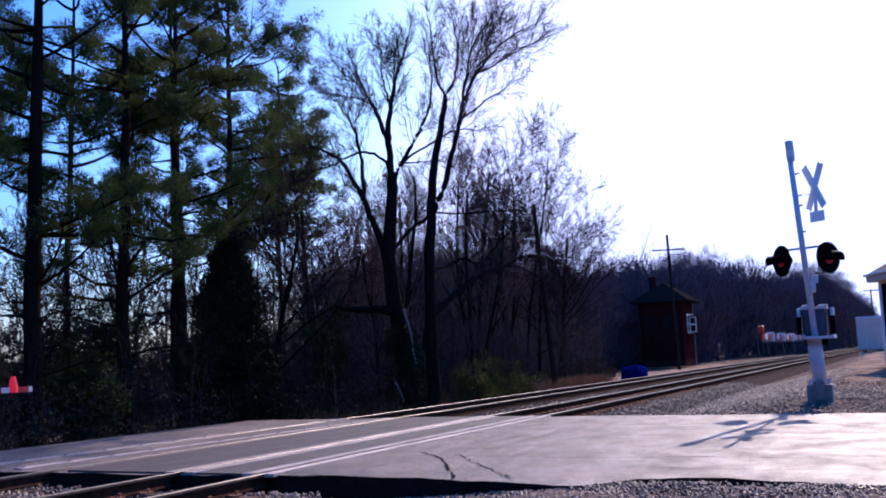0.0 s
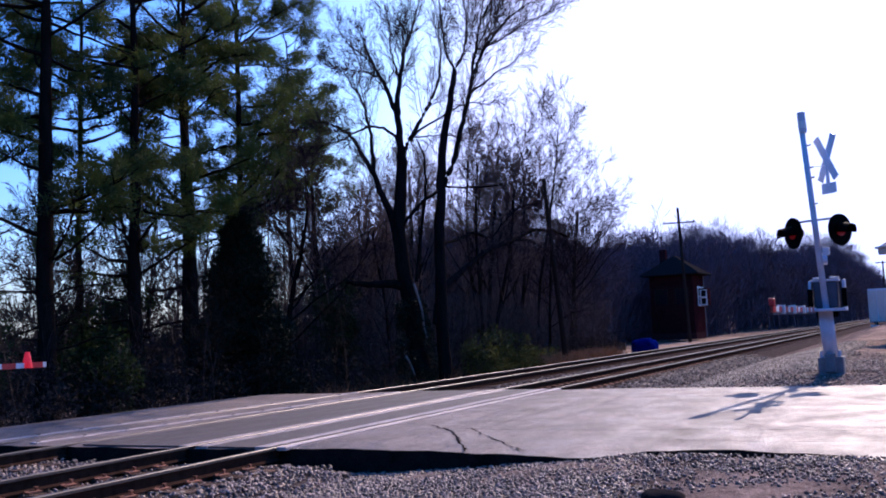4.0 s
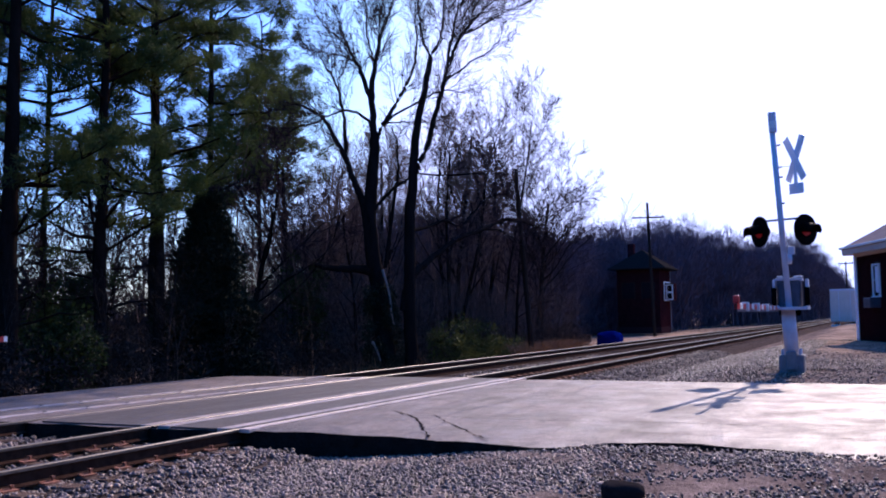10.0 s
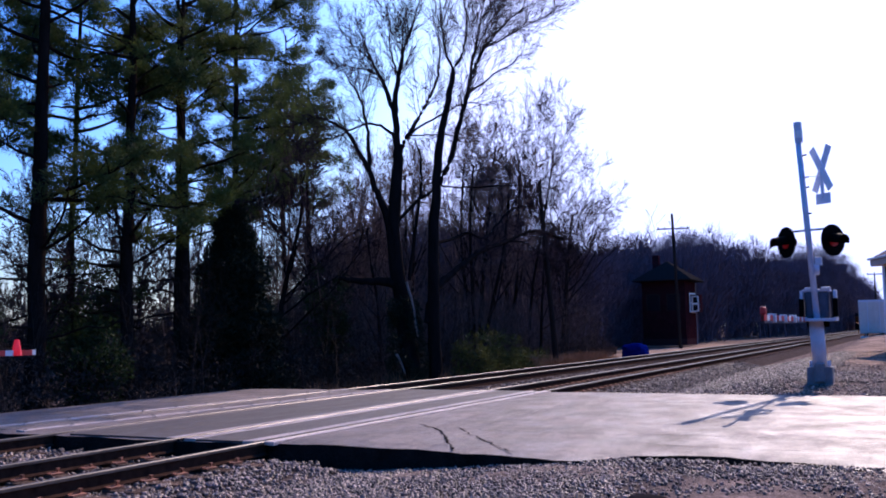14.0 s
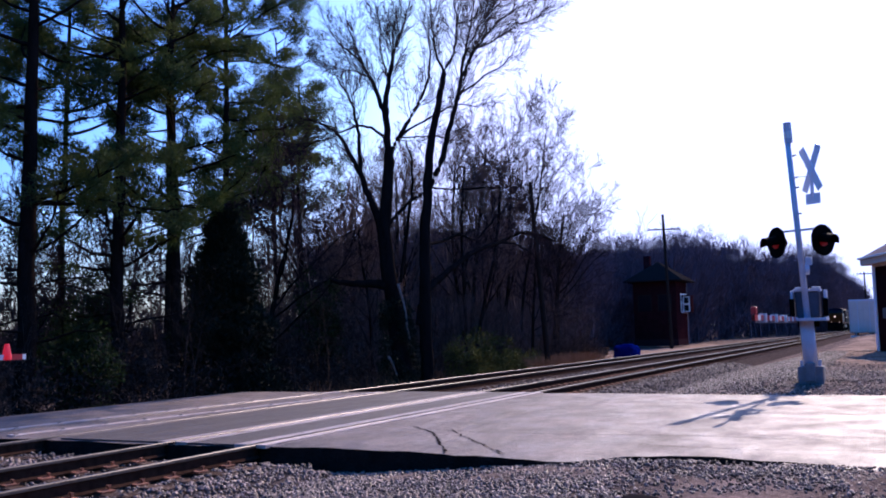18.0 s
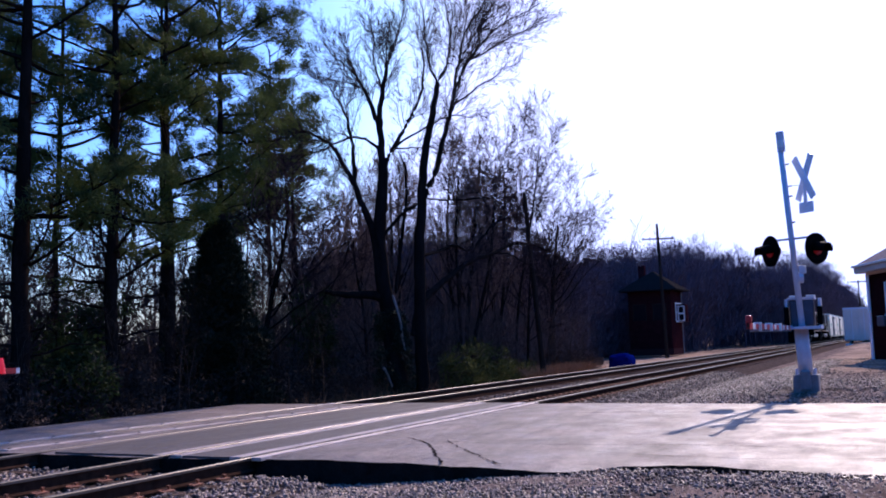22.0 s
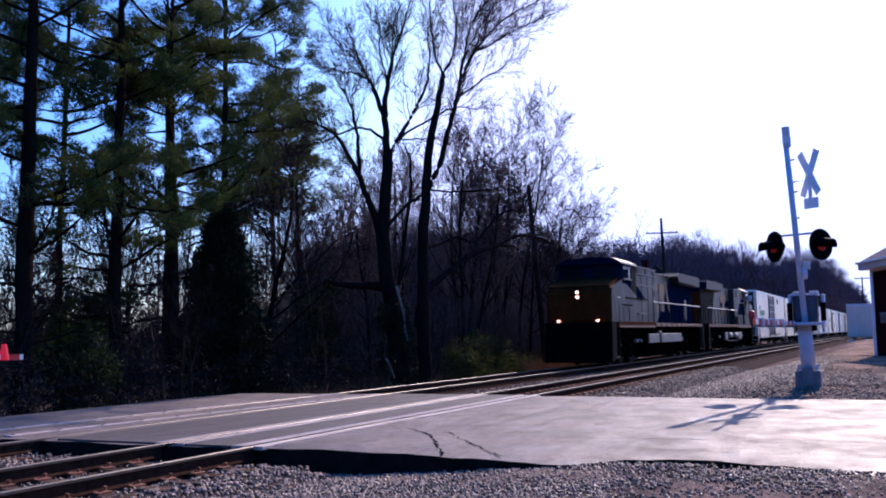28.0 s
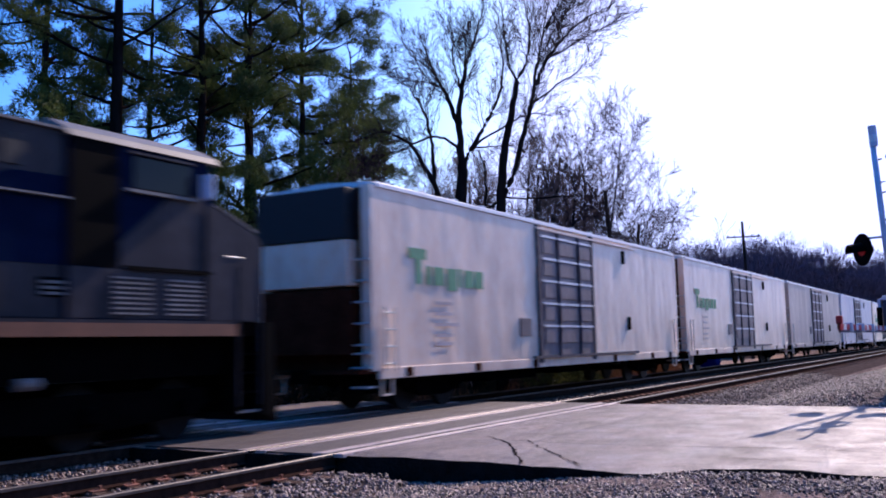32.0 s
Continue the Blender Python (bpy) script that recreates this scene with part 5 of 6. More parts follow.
def tufts(rng, centres, size, count, width, up=0.2, flat=0.62):
    """Needle or leaf triangles scattered about the centres, all at once."""
    C = np.repeat(np.asarray(centres, float), count, 0)
    s = np.repeat(np.asarray(size, float), count) if np.ndim(size) else np.full(len(C), size)
    d = rng.normal(0, 1, C.shape)
    d /= np.linalg.norm(d, axis=1, keepdims=True)
    p = C + d * (s * rng.uniform(0.1, 1.0, len(C)) ** 0.7)[:, None] * np.array([1, 1, flat])
    q = d + rng.normal(0, 0.5, C.shape) + np.array([0, 0, up])
    q /= np.linalg.norm(q, axis=1, keepdims=True)
    side = np.cross(q, rng.normal(0, 1, C.shape))
    side /= np.linalg.norm(side, axis=1, keepdims=True) + 1e-9
    ln = rng.uniform(0.7, 1.3, len(C))[:, None]
    V = np.stack([p - side * width[0] * 0.5, p + side * width[0] * 0.5, p + q * width[1] * ln], 1).reshape(-1, 3)
    return V, np.arange(len(V)).reshape(-1, 3)


def big_tree():
    """The tall bare tree beside the far track: forked trunks whose limbs fan out and arch along the rails. x runs to its right side, y away from the rails."""
    rng = np.random.default_rng(21)
    t = thing("bare_tree", pose(30.6, 16.6, -0.6, 0, 0, -61.5), "tall bare tree with dark forked trunks beside the track", "tree", "bare trees")
    sp = dict(seg=(8, 6, 5, 3, 2), wander=(0.03, 0.08, 0.10, 0.13, 0.15), up=(0, 0.05, 0.06, 0.05, 0.04), kids=(0, 8, 7, 4), angle=((0.4, 0.8), (0.35, 0.8), (0.35, 0.8), (0.35, 0.85)),
              ratio=(0.5, 0.5, 0.5, 0.55), thin=(0.5, 0.5, 0.55, 0.65), rmin=0.0055)
    sp["from"] = (0.2, 0.2, 0.15, 0.15)
    out = [[] for _ in sp["seg"]]
    heart = np.array([0.6, 0.0, 8.5])

    def limb(pts, r0, r1, twigs=0.0, a=0.2, ln=1.7, bow=0.0):
        P = np.array([(p[0], p[1] if len(p) > 2 else 0.0, p[-1]) for p in pts], float)
        s = np.linspace(0, len(P) - 1, 4 * (len(P) - 1) + 1)
        Q = np.stack([np.interp(s, range(len(P)), P[:, k]) for k in range(3)], 1)
        Q[1:-1] = (Q[:-2] + 2 * Q[1:-1] + Q[2:]) / 4
        Q[1:-1] += rng.normal(0, 0.016, Q[1:-1].shape)
        Q[:, 1] += bow * np.linspace(0, 1, len(Q)) ** 1.3   # reaches towards the rails or away from them
        R = np.linspace(r0, r1, len(Q)) * (0.8 if P[0, 2] > 5 else 0.92)
        out[0].append((Q, R))
        length = np.linalg.norm(np.diff(Q, axis=0), axis=1).sum()
        n = int(length * twigs)
        for j in range(n):
            f = a + (1 - a) * (j + rng.uniform(0, 1)) / n
            i = min(len(Q) - 2, int(f * (len(Q) - 1)))
            tt = Q[i + 1] - Q[i]
            tt /= np.linalg.norm(tt)
            side = np.cross(tt, rng.normal(0, 1, 3))
            side /= np.linalg.norm(side)
            ang = rng.uniform(0.35, 0.95)
            away = Q[i] - heart
            away /= np.linalg.norm(away) + 0.5
            grow(rng, Q[i], tt * math.cos(ang) + side * math.sin(ang) + away * 0.35, ln * rng.uniform(0.55, 1.15) * (1.2 - 0.55 * f), min(0.02, max(0.0105, R[i] * 0.3)), 2, out, sp)

    # main trunk and its fork
    limb([(0.22, -0.3), (0.1, 0.9), (-0.07, 1.92), (-0.16, 3.16), (-0.38, 4.41), (-0.5, 5.67), (-0.41, 6.94), (-0.3, 8.0), (-0.24, 8.9)], 0.40, 0.20)
    limb([(-0.28, 8.9), (-0.32, 9.93), (-0.35, 10.79), (-0.23, 11.44), (-0.11, 12.09), (0.01, 12.64), (0.24, 13.18), (0.47, 13.84), (0.66, 14.5)], 0.17, 0.02, 5, 0.3, bow=-0.6)
    limb([(-0.32, 10.0), (-0.46, 10.47), (-0.66, 11.12), (-0.86, 11.67), (-1.17, 12.22), (-1.43, 12.88), (-1.57, 13.43), (-1.83, 14.09)], 0.14, 0.018, 6, 0.25, bow=0.7)
    limb([(-0.22, 11.66), (-0.38, 12.1), (-0.52, 12.75), (-0.5, 13.41), (-0.63, 14.3)], 0.06, 0.015, 6, 0.2, bow=-0.8)
    limb([(-0.11, 12.09), (-0.05, 12.75), (-0.03, 13.41), (-0.1, 14.4)], 0.055, 0.015, 6, 0.2, bow=0.8)
    limb([(-1.17, 12.22), (-1.58, 12.6), (-2.0, 12.89), (-2.36, 13.33)], 0.05, 0.015, 6, 0.1, bow=-0.4)
    limb([(-0.92, 11.71), (-1.49, 12.0), (-2.12, 12.12), (-2.76, 12.3)], 0.045, 0.012, 6, 0.1, bow=0.5)
    # limbs to its left side
    limb([(-0.5, 5.46), (-0.75, 6.52), (-1.05, 7.27), (-1.29, 7.91), (-1.55, 8.45), (-1.92, 9.2), (-2.27, 9.64), (-2.79, 9.91), (-3.3, 10.0)], 0.19, 0.03, 3.5, 0.4, bow=-0.5)
    limb([(-1.29, 7.91), (-1.38, 8.87), (-1.4, 9.73), (-1.56, 10.49), (-1.76, 11.03), (-2.03, 11.47), (-2.3, 11.9)], 0.10, 0.02, 5, 0.3, bow=-0.4)
    limb([(-1.56, 10.42), (-1.59, 10.92), (-1.42, 11.35), (-1.37, 11.8)], 0.04, 0.012, 6, 0.1)
    limb([(-0.24, 8.8), (-0.42, 9.39), (-0.79, 9.76), (-1.32, 9.92), (-1.85, 9.78), (-2.38, 9.49), (-3.01, 9.38), (-3.5, 9.1)], 0.085, 0.02, 3.5, 0.35, bow=0.5)
    limb([(-0.15, 3.6), (-0.5, 3.9), (-1.12, 3.98), (-1.84, 3.95), (-2.5, 4.13)], 0.24, 0.09, 1, 0.5)
    # limbs to its right side
    limb([(-0.18, 8.9), (0.15, 9.44), (0.42, 9.91), (0.82, 10.66), (1.09, 11.2), (1.32, 11.85), (1.4, 12.62), (1.35, 13.28), (1.44, 14.2)], 0.12, 0.02, 4.5, 0.25, bow=0.9)
    limb([(0.11, 9.38), (0.69, 9.8), (1.33, 10.11), (1.87, 10.43), (2.52, 10.57), (3.11, 10.39)], 0.06, 0.02, 4, 0.3, bow=-0.5)
    limb([(0.05, 9.4), (0.68, 9.43), (1.32, 9.51), (1.89, 9.46)], 0.045, 0.015, 4, 0.3, bow=0.6)
    limb([(-0.34, 6.09), (0.09, 6.61), (0.62, 7.08), (1.07, 7.29)], 0.09, 0.07, 1)
    limb([(0.09, 3.98), (0.31, 5.65), (0.47, 6.71), (0.6, 7.77), (0.6, 8.62), (0.4, 9.23)], 0.075, 0.03, 2, 0.4, bow=0.3)
    # right trunk
    limb([(1.05, -0.4), (1.0, 0.9), (0.96, 2.3), (0.97, 4.38), (1.04, 6.06), (1.17, 7.75), (1.24, 8.82), (1.39, 9.68), (1.67, 10.76), (1.82, 11.63), (1.87, 11.89)], 0.29, 0.09, 0.8, 0.5)
    limb([(1.87, 11.89), (1.61, 12.39), (1.48, 13.05), (1.43, 13.83), (1.35, 14.6), (1.19, 15.38)], 0.06, 0.015, 6, 0.15, bow=-0.7)
    limb([(1.87, 11.89), (2.21, 12.5), (2.38, 13.15), (2.45, 14.03), (2.34, 14.81), (2.24, 15.6)], 0.07, 0.015, 6, 0.15, bow=0.7)
    limb([(1.24, 7.54), (1.67, 8.39), (1.96, 9.56), (2.22, 10.42), (2.43, 11.18), (2.56, 12.05), (2.71, 12.71), (2.89, 13.48), (3.01, 14.14), (3.2, 15.14)], 0.15, 0.02, 4.5, 0.35, bow=0.4)
    limb([(2.53, 11.61), (2.78, 12.27), (3.05, 12.7), (3.46, 13.18), (3.91, 13.68), (4.46, 14.12), (5.12, 14.38), (5.9, 14.77)], 0.085, 0.015, 6, 0.15, bow=-0.6)
    limb([(2.45, 11.03), (2.97, 11.39), (3.52, 11.86), (4.07, 12.14), (4.52, 12.68), (4.71, 13.12)], 0.055, 0.012, 4, 0.2, bow=0.6)
    limb([(2.96, 13.76), (3.28, 14.36), (3.69, 14.95), (4.14, 15.53)], 0.05, 0.012, 8, 0.1, bow=0.3)
    limb([(2.6, 12.3), (3.0, 13.3), (3.6, 14.3), (4.6, 15.2)], 0.05, 0.012, 8, 0.2, bow=0.8)
    limb([(3.12, 12.77), (3.67, 13.02), (4.33, 13.46), (5.21, 13.95), (6.3, 14.45)], 0.045, 0.012, 7, 0.1, bow=0.5)
    # long low arms that run back along the rails
    limb([(0.75, 0, 2.4), (0.85, 0.27, 3.35), (1.26, 0.87, 3.9), (1.78, 1.62, 4.36), (2.52, 2.7, 4.98), (3.31, 3.85, 5.47), (4.15, 5.06, 5.8), (4.89, 6.13, 6.18), (5.52, 7.04, 6.52), (6.32, 8.21, 6.55), (7.52, 9.94, 6.38)], 0.17, 0.05, 2.2, 0.35)
    limb([(1.08, 0.1, 5.34), (1.82, 1.68, 5.68), (2.44, 2.57, 6.03), (3.19, 3.67, 5.81), (4.19, 5.12, 6.95), (4.79, 5.99, 7.42), (5.73, 7.35, 7.71)], 0.085, 0.03, 2.5, 0.3)
    limb([(4.15, 5.06, 5.8), (5.03, 6.34, 6.0), (5.95, 7.68, 5.68), (6.6, 8.61, 5.35)], 0.06, 0.02, 2.5, 0.2)
    limb([(1.2, 0.1, 7.56), (2.12, 2.12, 7.72), (3.41, 3.98, 8.05), (4.84, 6.05, 8.4), (6.09, 7.88, 8.63)], 0.05, 0.02, 1.5, 0.3)
    part("trunk", tubes("trunk", out[0], 9, M_BARK), M_BARK, t, "dark forked trunks and arching limbs")
    part("crown", tubes("crown", [b for lv in out[1:] for b in lv], 3, M_TWIG, False), M_TWIG, t, "fan of fine bare twigs")
    C = []
    for _ in range(150):   # ivy that wraps the foot of the main trunk
        z = 3.3 * rng.uniform(0, 1) ** 1.2
        a = rng.uniform(0, 2 * np.pi)
        w = 0.42 + 0.35 * (1 - z / 3.3)
        C.append((0.1 - 0.08 * z + w * math.cos(a), w * math.sin(a), z))
    V, F = tufts(rng, C, 0.22, 46, (0.05, 0.10), 0.1, 0.9)
    part("ivy", mesh_np("ivy", V, [F], M_CEDAR), M_CEDAR, t, "dark ivy round the foot of the trunk")
    for pts in ([(-0.02, -0.42, 3.9), (0.13, -0.46, 3.36), (0.25, -0.46, 2.84), (0.28, -0.46, 2.32), (0.37, -0.5, 1.9)], [(-0.42, -0.6, 1.3), (-0.25, -0.65, 1.0), (-0.12, -0.7, 0.6)]):
        part("broken_limb", tubes("broken_limb", [(np.array(pts), np.linspace(0.05, 0.03, len(pts)))], 6, M_PALEWOOD), M_PALEWOOD, t, "pale broken limb at the foot")


big_tree()


def pine(seed, base, height, radius, first, reach, label, needles=170, spread=1.0, step=0.53):
    """A tall pine: straight trunk, limbs that fork into flat sprays, and a puff of needles on each shoot."""
    rng = np.random.default_rng(seed)
    t = thing("pine_tree", pose(*base), label, "tree", "pines beyond the crossing")
    n = 12
    zs = np.linspace(-0.5, height, n)
    tr = np.stack([np.cumsum(rng.normal(0, 0.05, n)), np.cumsum(rng.normal(0, 0.05, n)), zs], 1)
    tr[:2, :2] = 0
    rr = radius * (1 - 0.80 * (zs / height).clip(0, 1) ** 1.2)
    limbs, cl, cs = [], [], []

    def along(z):
        return np.array([np.interp(z, zs, tr[:, 0]), np.interp(z, zs, tr[:, 1]), z])

    z = first
    while z < height - 0.2:
        f = (z - first) / (height - first)
        for _ in range(rng.integers(1, 3)):
            a = rng.uniform(0, 2 * np.pi)
            ln = reach * (0.72 + 0.5 * f - 0.95 * f ** 2.6) * rng.uniform(0.6, 1.15)
            d = np.array([math.cos(a), math.sin(a), rng.uniform(0.0, 0.4)])
            P = [along(z)]
            for k in range(6):
                d = d + rng.normal(0, 0.13, 3) + np.array([0, 0, 0.05])
                d /= np.linalg.norm(d)
                P.append(P[-1] + d * ln / 6)
            P = np.array(P)
            limbs.append((P, np.linspace(0.065, 0.014, 7) * (0.5 + 0.6 * ln / reach)))
            for k in range(max(3, int(ln * 2.0))):
                g = 0.42 + 0.58 * (k + rng.uniform(0.2, 1.0)) / max(3, int(ln * 2.0))
                i = min(5, int(g * 6))
                p = P[i] + (P[i + 1] - P[i]) * (g * 6 - i)
                tt = P[i + 1] - P[i]
                tt /= np.linalg.norm(tt)
                s = np.cross(tt, (0, 0, 1)) * rng.choice([-1, 1])
                e = tt * rng.uniform(0.3, 1.0) + s * rng.uniform(0.3, 1.0) + np.array([0, 0, rng.uniform(-0.05, 0.5)])
                e /= np.linalg.norm(e)
                sl = rng.uniform(0.5, 1.15) * spread
                Q = np.array([p, p + e * sl * 0.5 + rng.normal(0, 0.05, 3), p + e * sl + rng.normal(0, 0.08, 3)])
                limbs.append((Q, np.array([0.022, 0.015, 0.009])))
                for h in (0.55, 0.8, 1.05):
                    if rng.uniform() < 0.72:
                        cl.append(p + e * sl * h + rng.normal(0, 0.16, 3)), cs.append(rng.uniform(0.20, 0.36) * spread)
        z += step * rng.uniform(0.65, 1.35)
    for _ in range(12):   # dead snags low on the trunk
        zz = rng.uniform(2.0, first + 2)
        a = rng.uniform(0, 2 * np.pi)
        ln = rng.uniform(0.8, 3.2)
        d = np.array([math.cos(a), math.sin(a), rng.uniform(-0.2, 0.3)])
        limbs.append((np.array([along(zz) + d * ln * k / 4 + rng.normal(0, 0.07, 3) * (k > 0) for k in range(5)]), np.linspace(0.04, 0.008, 5)))
    part("trunk", tubes("trunk", [(tr, rr)], 10, M_PINEBARK), M_PINEBARK, t, "straight dark trunk")
    tagged(part("branchwork", tubes("branchwork", limbs, 4, M_PINEBARK), M_PINEBARK, t), kind="stuff")
    V, F = tufts(rng, cl, np.array(cs), needles, (0.030, 0.16), 0.35, 0.8)
    part("crown", mesh_np("crown", V, [F], M_NEEDLE), M_NEEDLE, t, "dark green needle clumps")
    return t


for seed, base, h, r, first, reach, nd in ((1, (17.8, 21.0, -1.0), 17, 0.27, 4.8, 4.4, 150), (2, (21.4, 21.2, -1.0), 16.5, 0.22, 4.6, 3.9, 150), (3, (23.8, 21.2, -1.0), 16, 0.2, 5.4, 3.2, 150),
                                           (4, (32.5, 26.0, -1.0), 21.0, 0.2, 7.0, 4.6, 160), (5, (13.5, 22.5, -1.0), 17, 0.25, 5.5, 4.2, 110), (6, (19.6, 26.5, -1.0), 18, 0.22, 6.0, 4.0, 110),
                                           (8, (38.2, 27.2, -1.0), 17.4, 0.15, 7.6, 3.5, 160), (9, (30.3, 27.0, -1.0), 19, 0.2, 6.5, 3.8, 130), (10, (22.3, 24.6, -1.0), 17.5, 0.13, 8.0, 3.2, 130), (11, (39.8, 27.3, -1.0), 15.8, 0.13, 8.2, 2.9, 190)):
    pine(seed, base, h, r, first, reach, "tall pine with dark trunk and ragged needle crown", nd, 1.3 if seed in (4, 8, 11) else 1.05, 0.46 if seed in (4, 8, 11) else 0.56)


def cedar(seed, base, h, w):
    rng = np.random.default_rng(seed)
    t = thing("cedar_tree", pose(*base), "dense dark conical cedar at the wood's edge", "tree")
    part("trunk", tubes("trunk", [(np.array([(0, 0, -0.4), (0, 0, h * 0.5), (0, 0, h * 0.95)]), np.array([0.16, 0.1, 0.02]))], 8, M_BARK), M_BARK, t)
    n = 1000
    z = h * rng.uniform(0, 1, n) ** 1.15
    R = w * (1 - z / h) ** 0.62 * (0.88 + 0.14 * np.sin(z * 3.1)) * rng.uniform(0.25, 1.03, n)
    a = rng.uniform(0, 2 * np.pi, n)
    C = np.stack([R * np.cos(a), R * np.sin(a), z + 0.2], 1)
    V, F = tufts(rng, C, 0.36, 70, (0.05, 0.2), 0.6)
    part("crown", mesh_np("crown", V, [F], M_CEDAR), M_CEDAR, t, "dense black-green foliage")


cedar(31, (25.6, 20.6, -1.0), 6.45, 2.2)


def evergreen(seed, base, h, w, label):
    """A small broadleaf evergreen of the understorey: thin stems and loose leaf clumps."""
    rng = np.random.default_rng(seed)
    t = thing("evergreen_shrub", pose(*base), label, "shrub", "evergreen shrubs in the wood")
    C = []
    for _ in range(9):
        a, l = rng.uniform(0, 2 * np.pi), h * rng.uniform(0.6, 1.0)
        e = np.array([math.cos(a) * w * rng.uniform(0.3, 0.9), math.sin(a) * w * rng.uniform(0.3, 0.9), l])
        Q = np.array([(0, 0, -0.2), e * (0.35, 0.35, 0.5) + rng.normal(0, 0.08, 3), e])
        part("stem", tubes("stem", [(Q, np.array([0.04, 0.025, 0.01]))], 5, M_BARK), M_BARK, t)
        for _ in range(int(9 * w)):
            C.append(Q[1] + (Q[2] - Q[1]) * rng.uniform(-0.2, 1.05) + rng.normal(0, 0.22 * w, 3))
    V, F = tufts(rng, C, 0.34, 60, (0.07, 0.13), 0.1, 0.8)
    part("crown", mesh_np("crown", V, [F], M_HOLLY), M_HOLLY, t, "dull green leaves")


for seed, x, y, h, w in ((33, 19.4, 20.6, 2.7, 1.3), (34, 32.4, 21.2, 4.8, 1.2), (35, 21.6, 23.4, 3.4, 1.2), (36, 28.8, 23.5, 3.6, 1.4), (37, 15.6, 21.5, 2.6, 1.2), (38, 24.6, 26.0, 4.6, 1.6), (39, 20.6, 29.0, 5.0, 1.8)):
    evergreen(seed, (x, y, -1.0), h, w, "dull green evergreen shrub in the shade of the pines")


for seed, base, h, r, lean, sp, tw in ((41, (47.0, 21.0, -0.5), 12.4, 0.16, (0.02, 0), 0, 0), (42, (51.0, 21.0, -0.5), 12.8, 0.13, (0, 0), 0, 0), (61, (52.0, 20.2, -0.5), 14.2, 0.10, (0, 0), 0, 0), (43, (58.5, 20.4, -0.5), 10.0, 0.2, (0.1, -0.03), 1, 0), (44, (41.0, 22.5, -0.6), 10.5, 0.15, (0.03, 0), 0, 1),
                                       (45, (36.0, 24.5, -0.8), 9.6, 0.14, (-0.05, 0), 0, 0), (46, (30.6, 23.0, -1.0), 8.6, 0.15, (0.1, -0.12), 1, 0), (47, (25.0, 24.5, -1.0), 7.6, 0.12, (0, 0), 0, 0), (48, (55.0, 22.5, -0.5), 11.4, 0.15, (0, 0), 1, 0),
                                       (50, (20.0, 23.5, -1.0), 6.5, 0.1, (0.1, 0), 0, 0), (51, (33.5, 19.5, -0.8), 7.0, 0.09, (0, 0), 0, 1), (53, (49.5, 18.6, -0.5), 7.4, 0.1, (0.05, 0), 1, 0),
                                       (55, (43.5, 19.5, -0.5), 9.8, 0.13, (0, 0), 0, 1), (56, (49.0, 22.5, -0.5), 12.4, 0.13, (0, 0), 0, 1), (57, (39.0, 21.0, -0.6), 9.6, 0.12, (0.04, 0), 0, 1), (58, (60.0, 20.6, -0.5), 9.6, 0.15, (0.06, 0), 1, 0), (60, (45.0, 20.5, -0.5), 11.2, 0.12, (0, 0), 0, 1)):
    bare_tree("bare_tree", seed, base, h, r, ("reddish-brown bare tree" if tw else "bare grey-brown tree") + (" with a wide rounded crown" if sp else " with fine upright twigs"), lean, ROUND if sp else UPRIGHT, M_THIN if tw else M_TWIG)


# woods and brush that nobody could count
LIGHT = dict(seg=(5, 4, 2, 2), wander=(0.05, 0.11, 0.14, 0.16), up=(0.03, 0.1, 0.08, 0.05), kids=(10, 5, 4), angle=((0.35, 0.8), (0.4, 0.9), (0.4, 1.0)), ratio=(0.5, 0.5, 0.5), thin=(0.5, 0.55, 0.6), rmin=0.012)
LIGHT["from"] = (0.25, 0.15, 0.15)
FAR = dict(LIGHT)
FAR.update(seg=(4, 3, 2), wander=(0.05, 0.1, 0.12), up=(0.03, 0.1, 0.08), kids=(11, 6), rmin=0.02)


def woods(name, seed, places, label, spec, rscale=1.0, heights=(9, 14), material=None, protos=6):
    """Many simple bare trees joined: a few grown shapes, turned and scaled."""
    rng = np.random.default_rng(seed)
    shapes = []
    for k in range(protos):
        out = [[] for _ in spec["seg"]]
        grow(rng, (0, 0, -0.4), (rng.normal(0, 0.05), rng.normal(0, 0.05), 1), 10, 0.13, 0, out, spec)
        shapes.append(tube_np([(P, r * rscale) for lv in out for P, r in lv], 3))
    VV, QQ, off = [], [], 0
    for x, y, z in places:
        V, Q = shapes[rng.integers(len(shapes))]
        a, s = rng.uniform(0, 2 * np.pi), rng.uniform(*heights) / 10
        c, sn = math.cos(a), math.sin(a)
        VV.append(np.stack([V[:, 0] * c - V[:, 1] * sn, V[:, 0] * sn + V[:, 1] * c, V[:, 2]], 1) * s + np.array([x, y, z]))
        QQ.append(Q + off)
        off += len(V)
    return tagged(new(name, mesh_np(name, np.concatenate(VV), [np.concatenate(QQ)], material or M_TWIG)), label, "woods", kind="stuff")


def twig_crowns(name, seed, places, label, material, tri, count=34, clumps=26):
    """Rounded crowns of fine upright twigs on (x, y, height): woods too far off to tell their branches."""
    rng = np.random.default_rng(seed)
    C = []
    for x, y, h in places:
        w = h * rng.uniform(0.20, 0.30)
        u = rng.normal(0, 1, (clumps, 3))
        u /= np.linalg.norm(u, axis=1, keepdims=True)
        u *= rng.uniform(0.35, 1.0, (clumps, 1)) ** 0.6
        C.append(np.array([x, y, h * 0.60]) + u * np.array([w, w, h * 0.36]))
    V, F = tufts(rng, np.concatenate(C), tri[2], count, tri, 1.6, 0.9)
    return tagged(new(name, mesh_np(name, V, [F], material)), label, "woods", kind="stuff")


rg = np.random.default_rng(77)
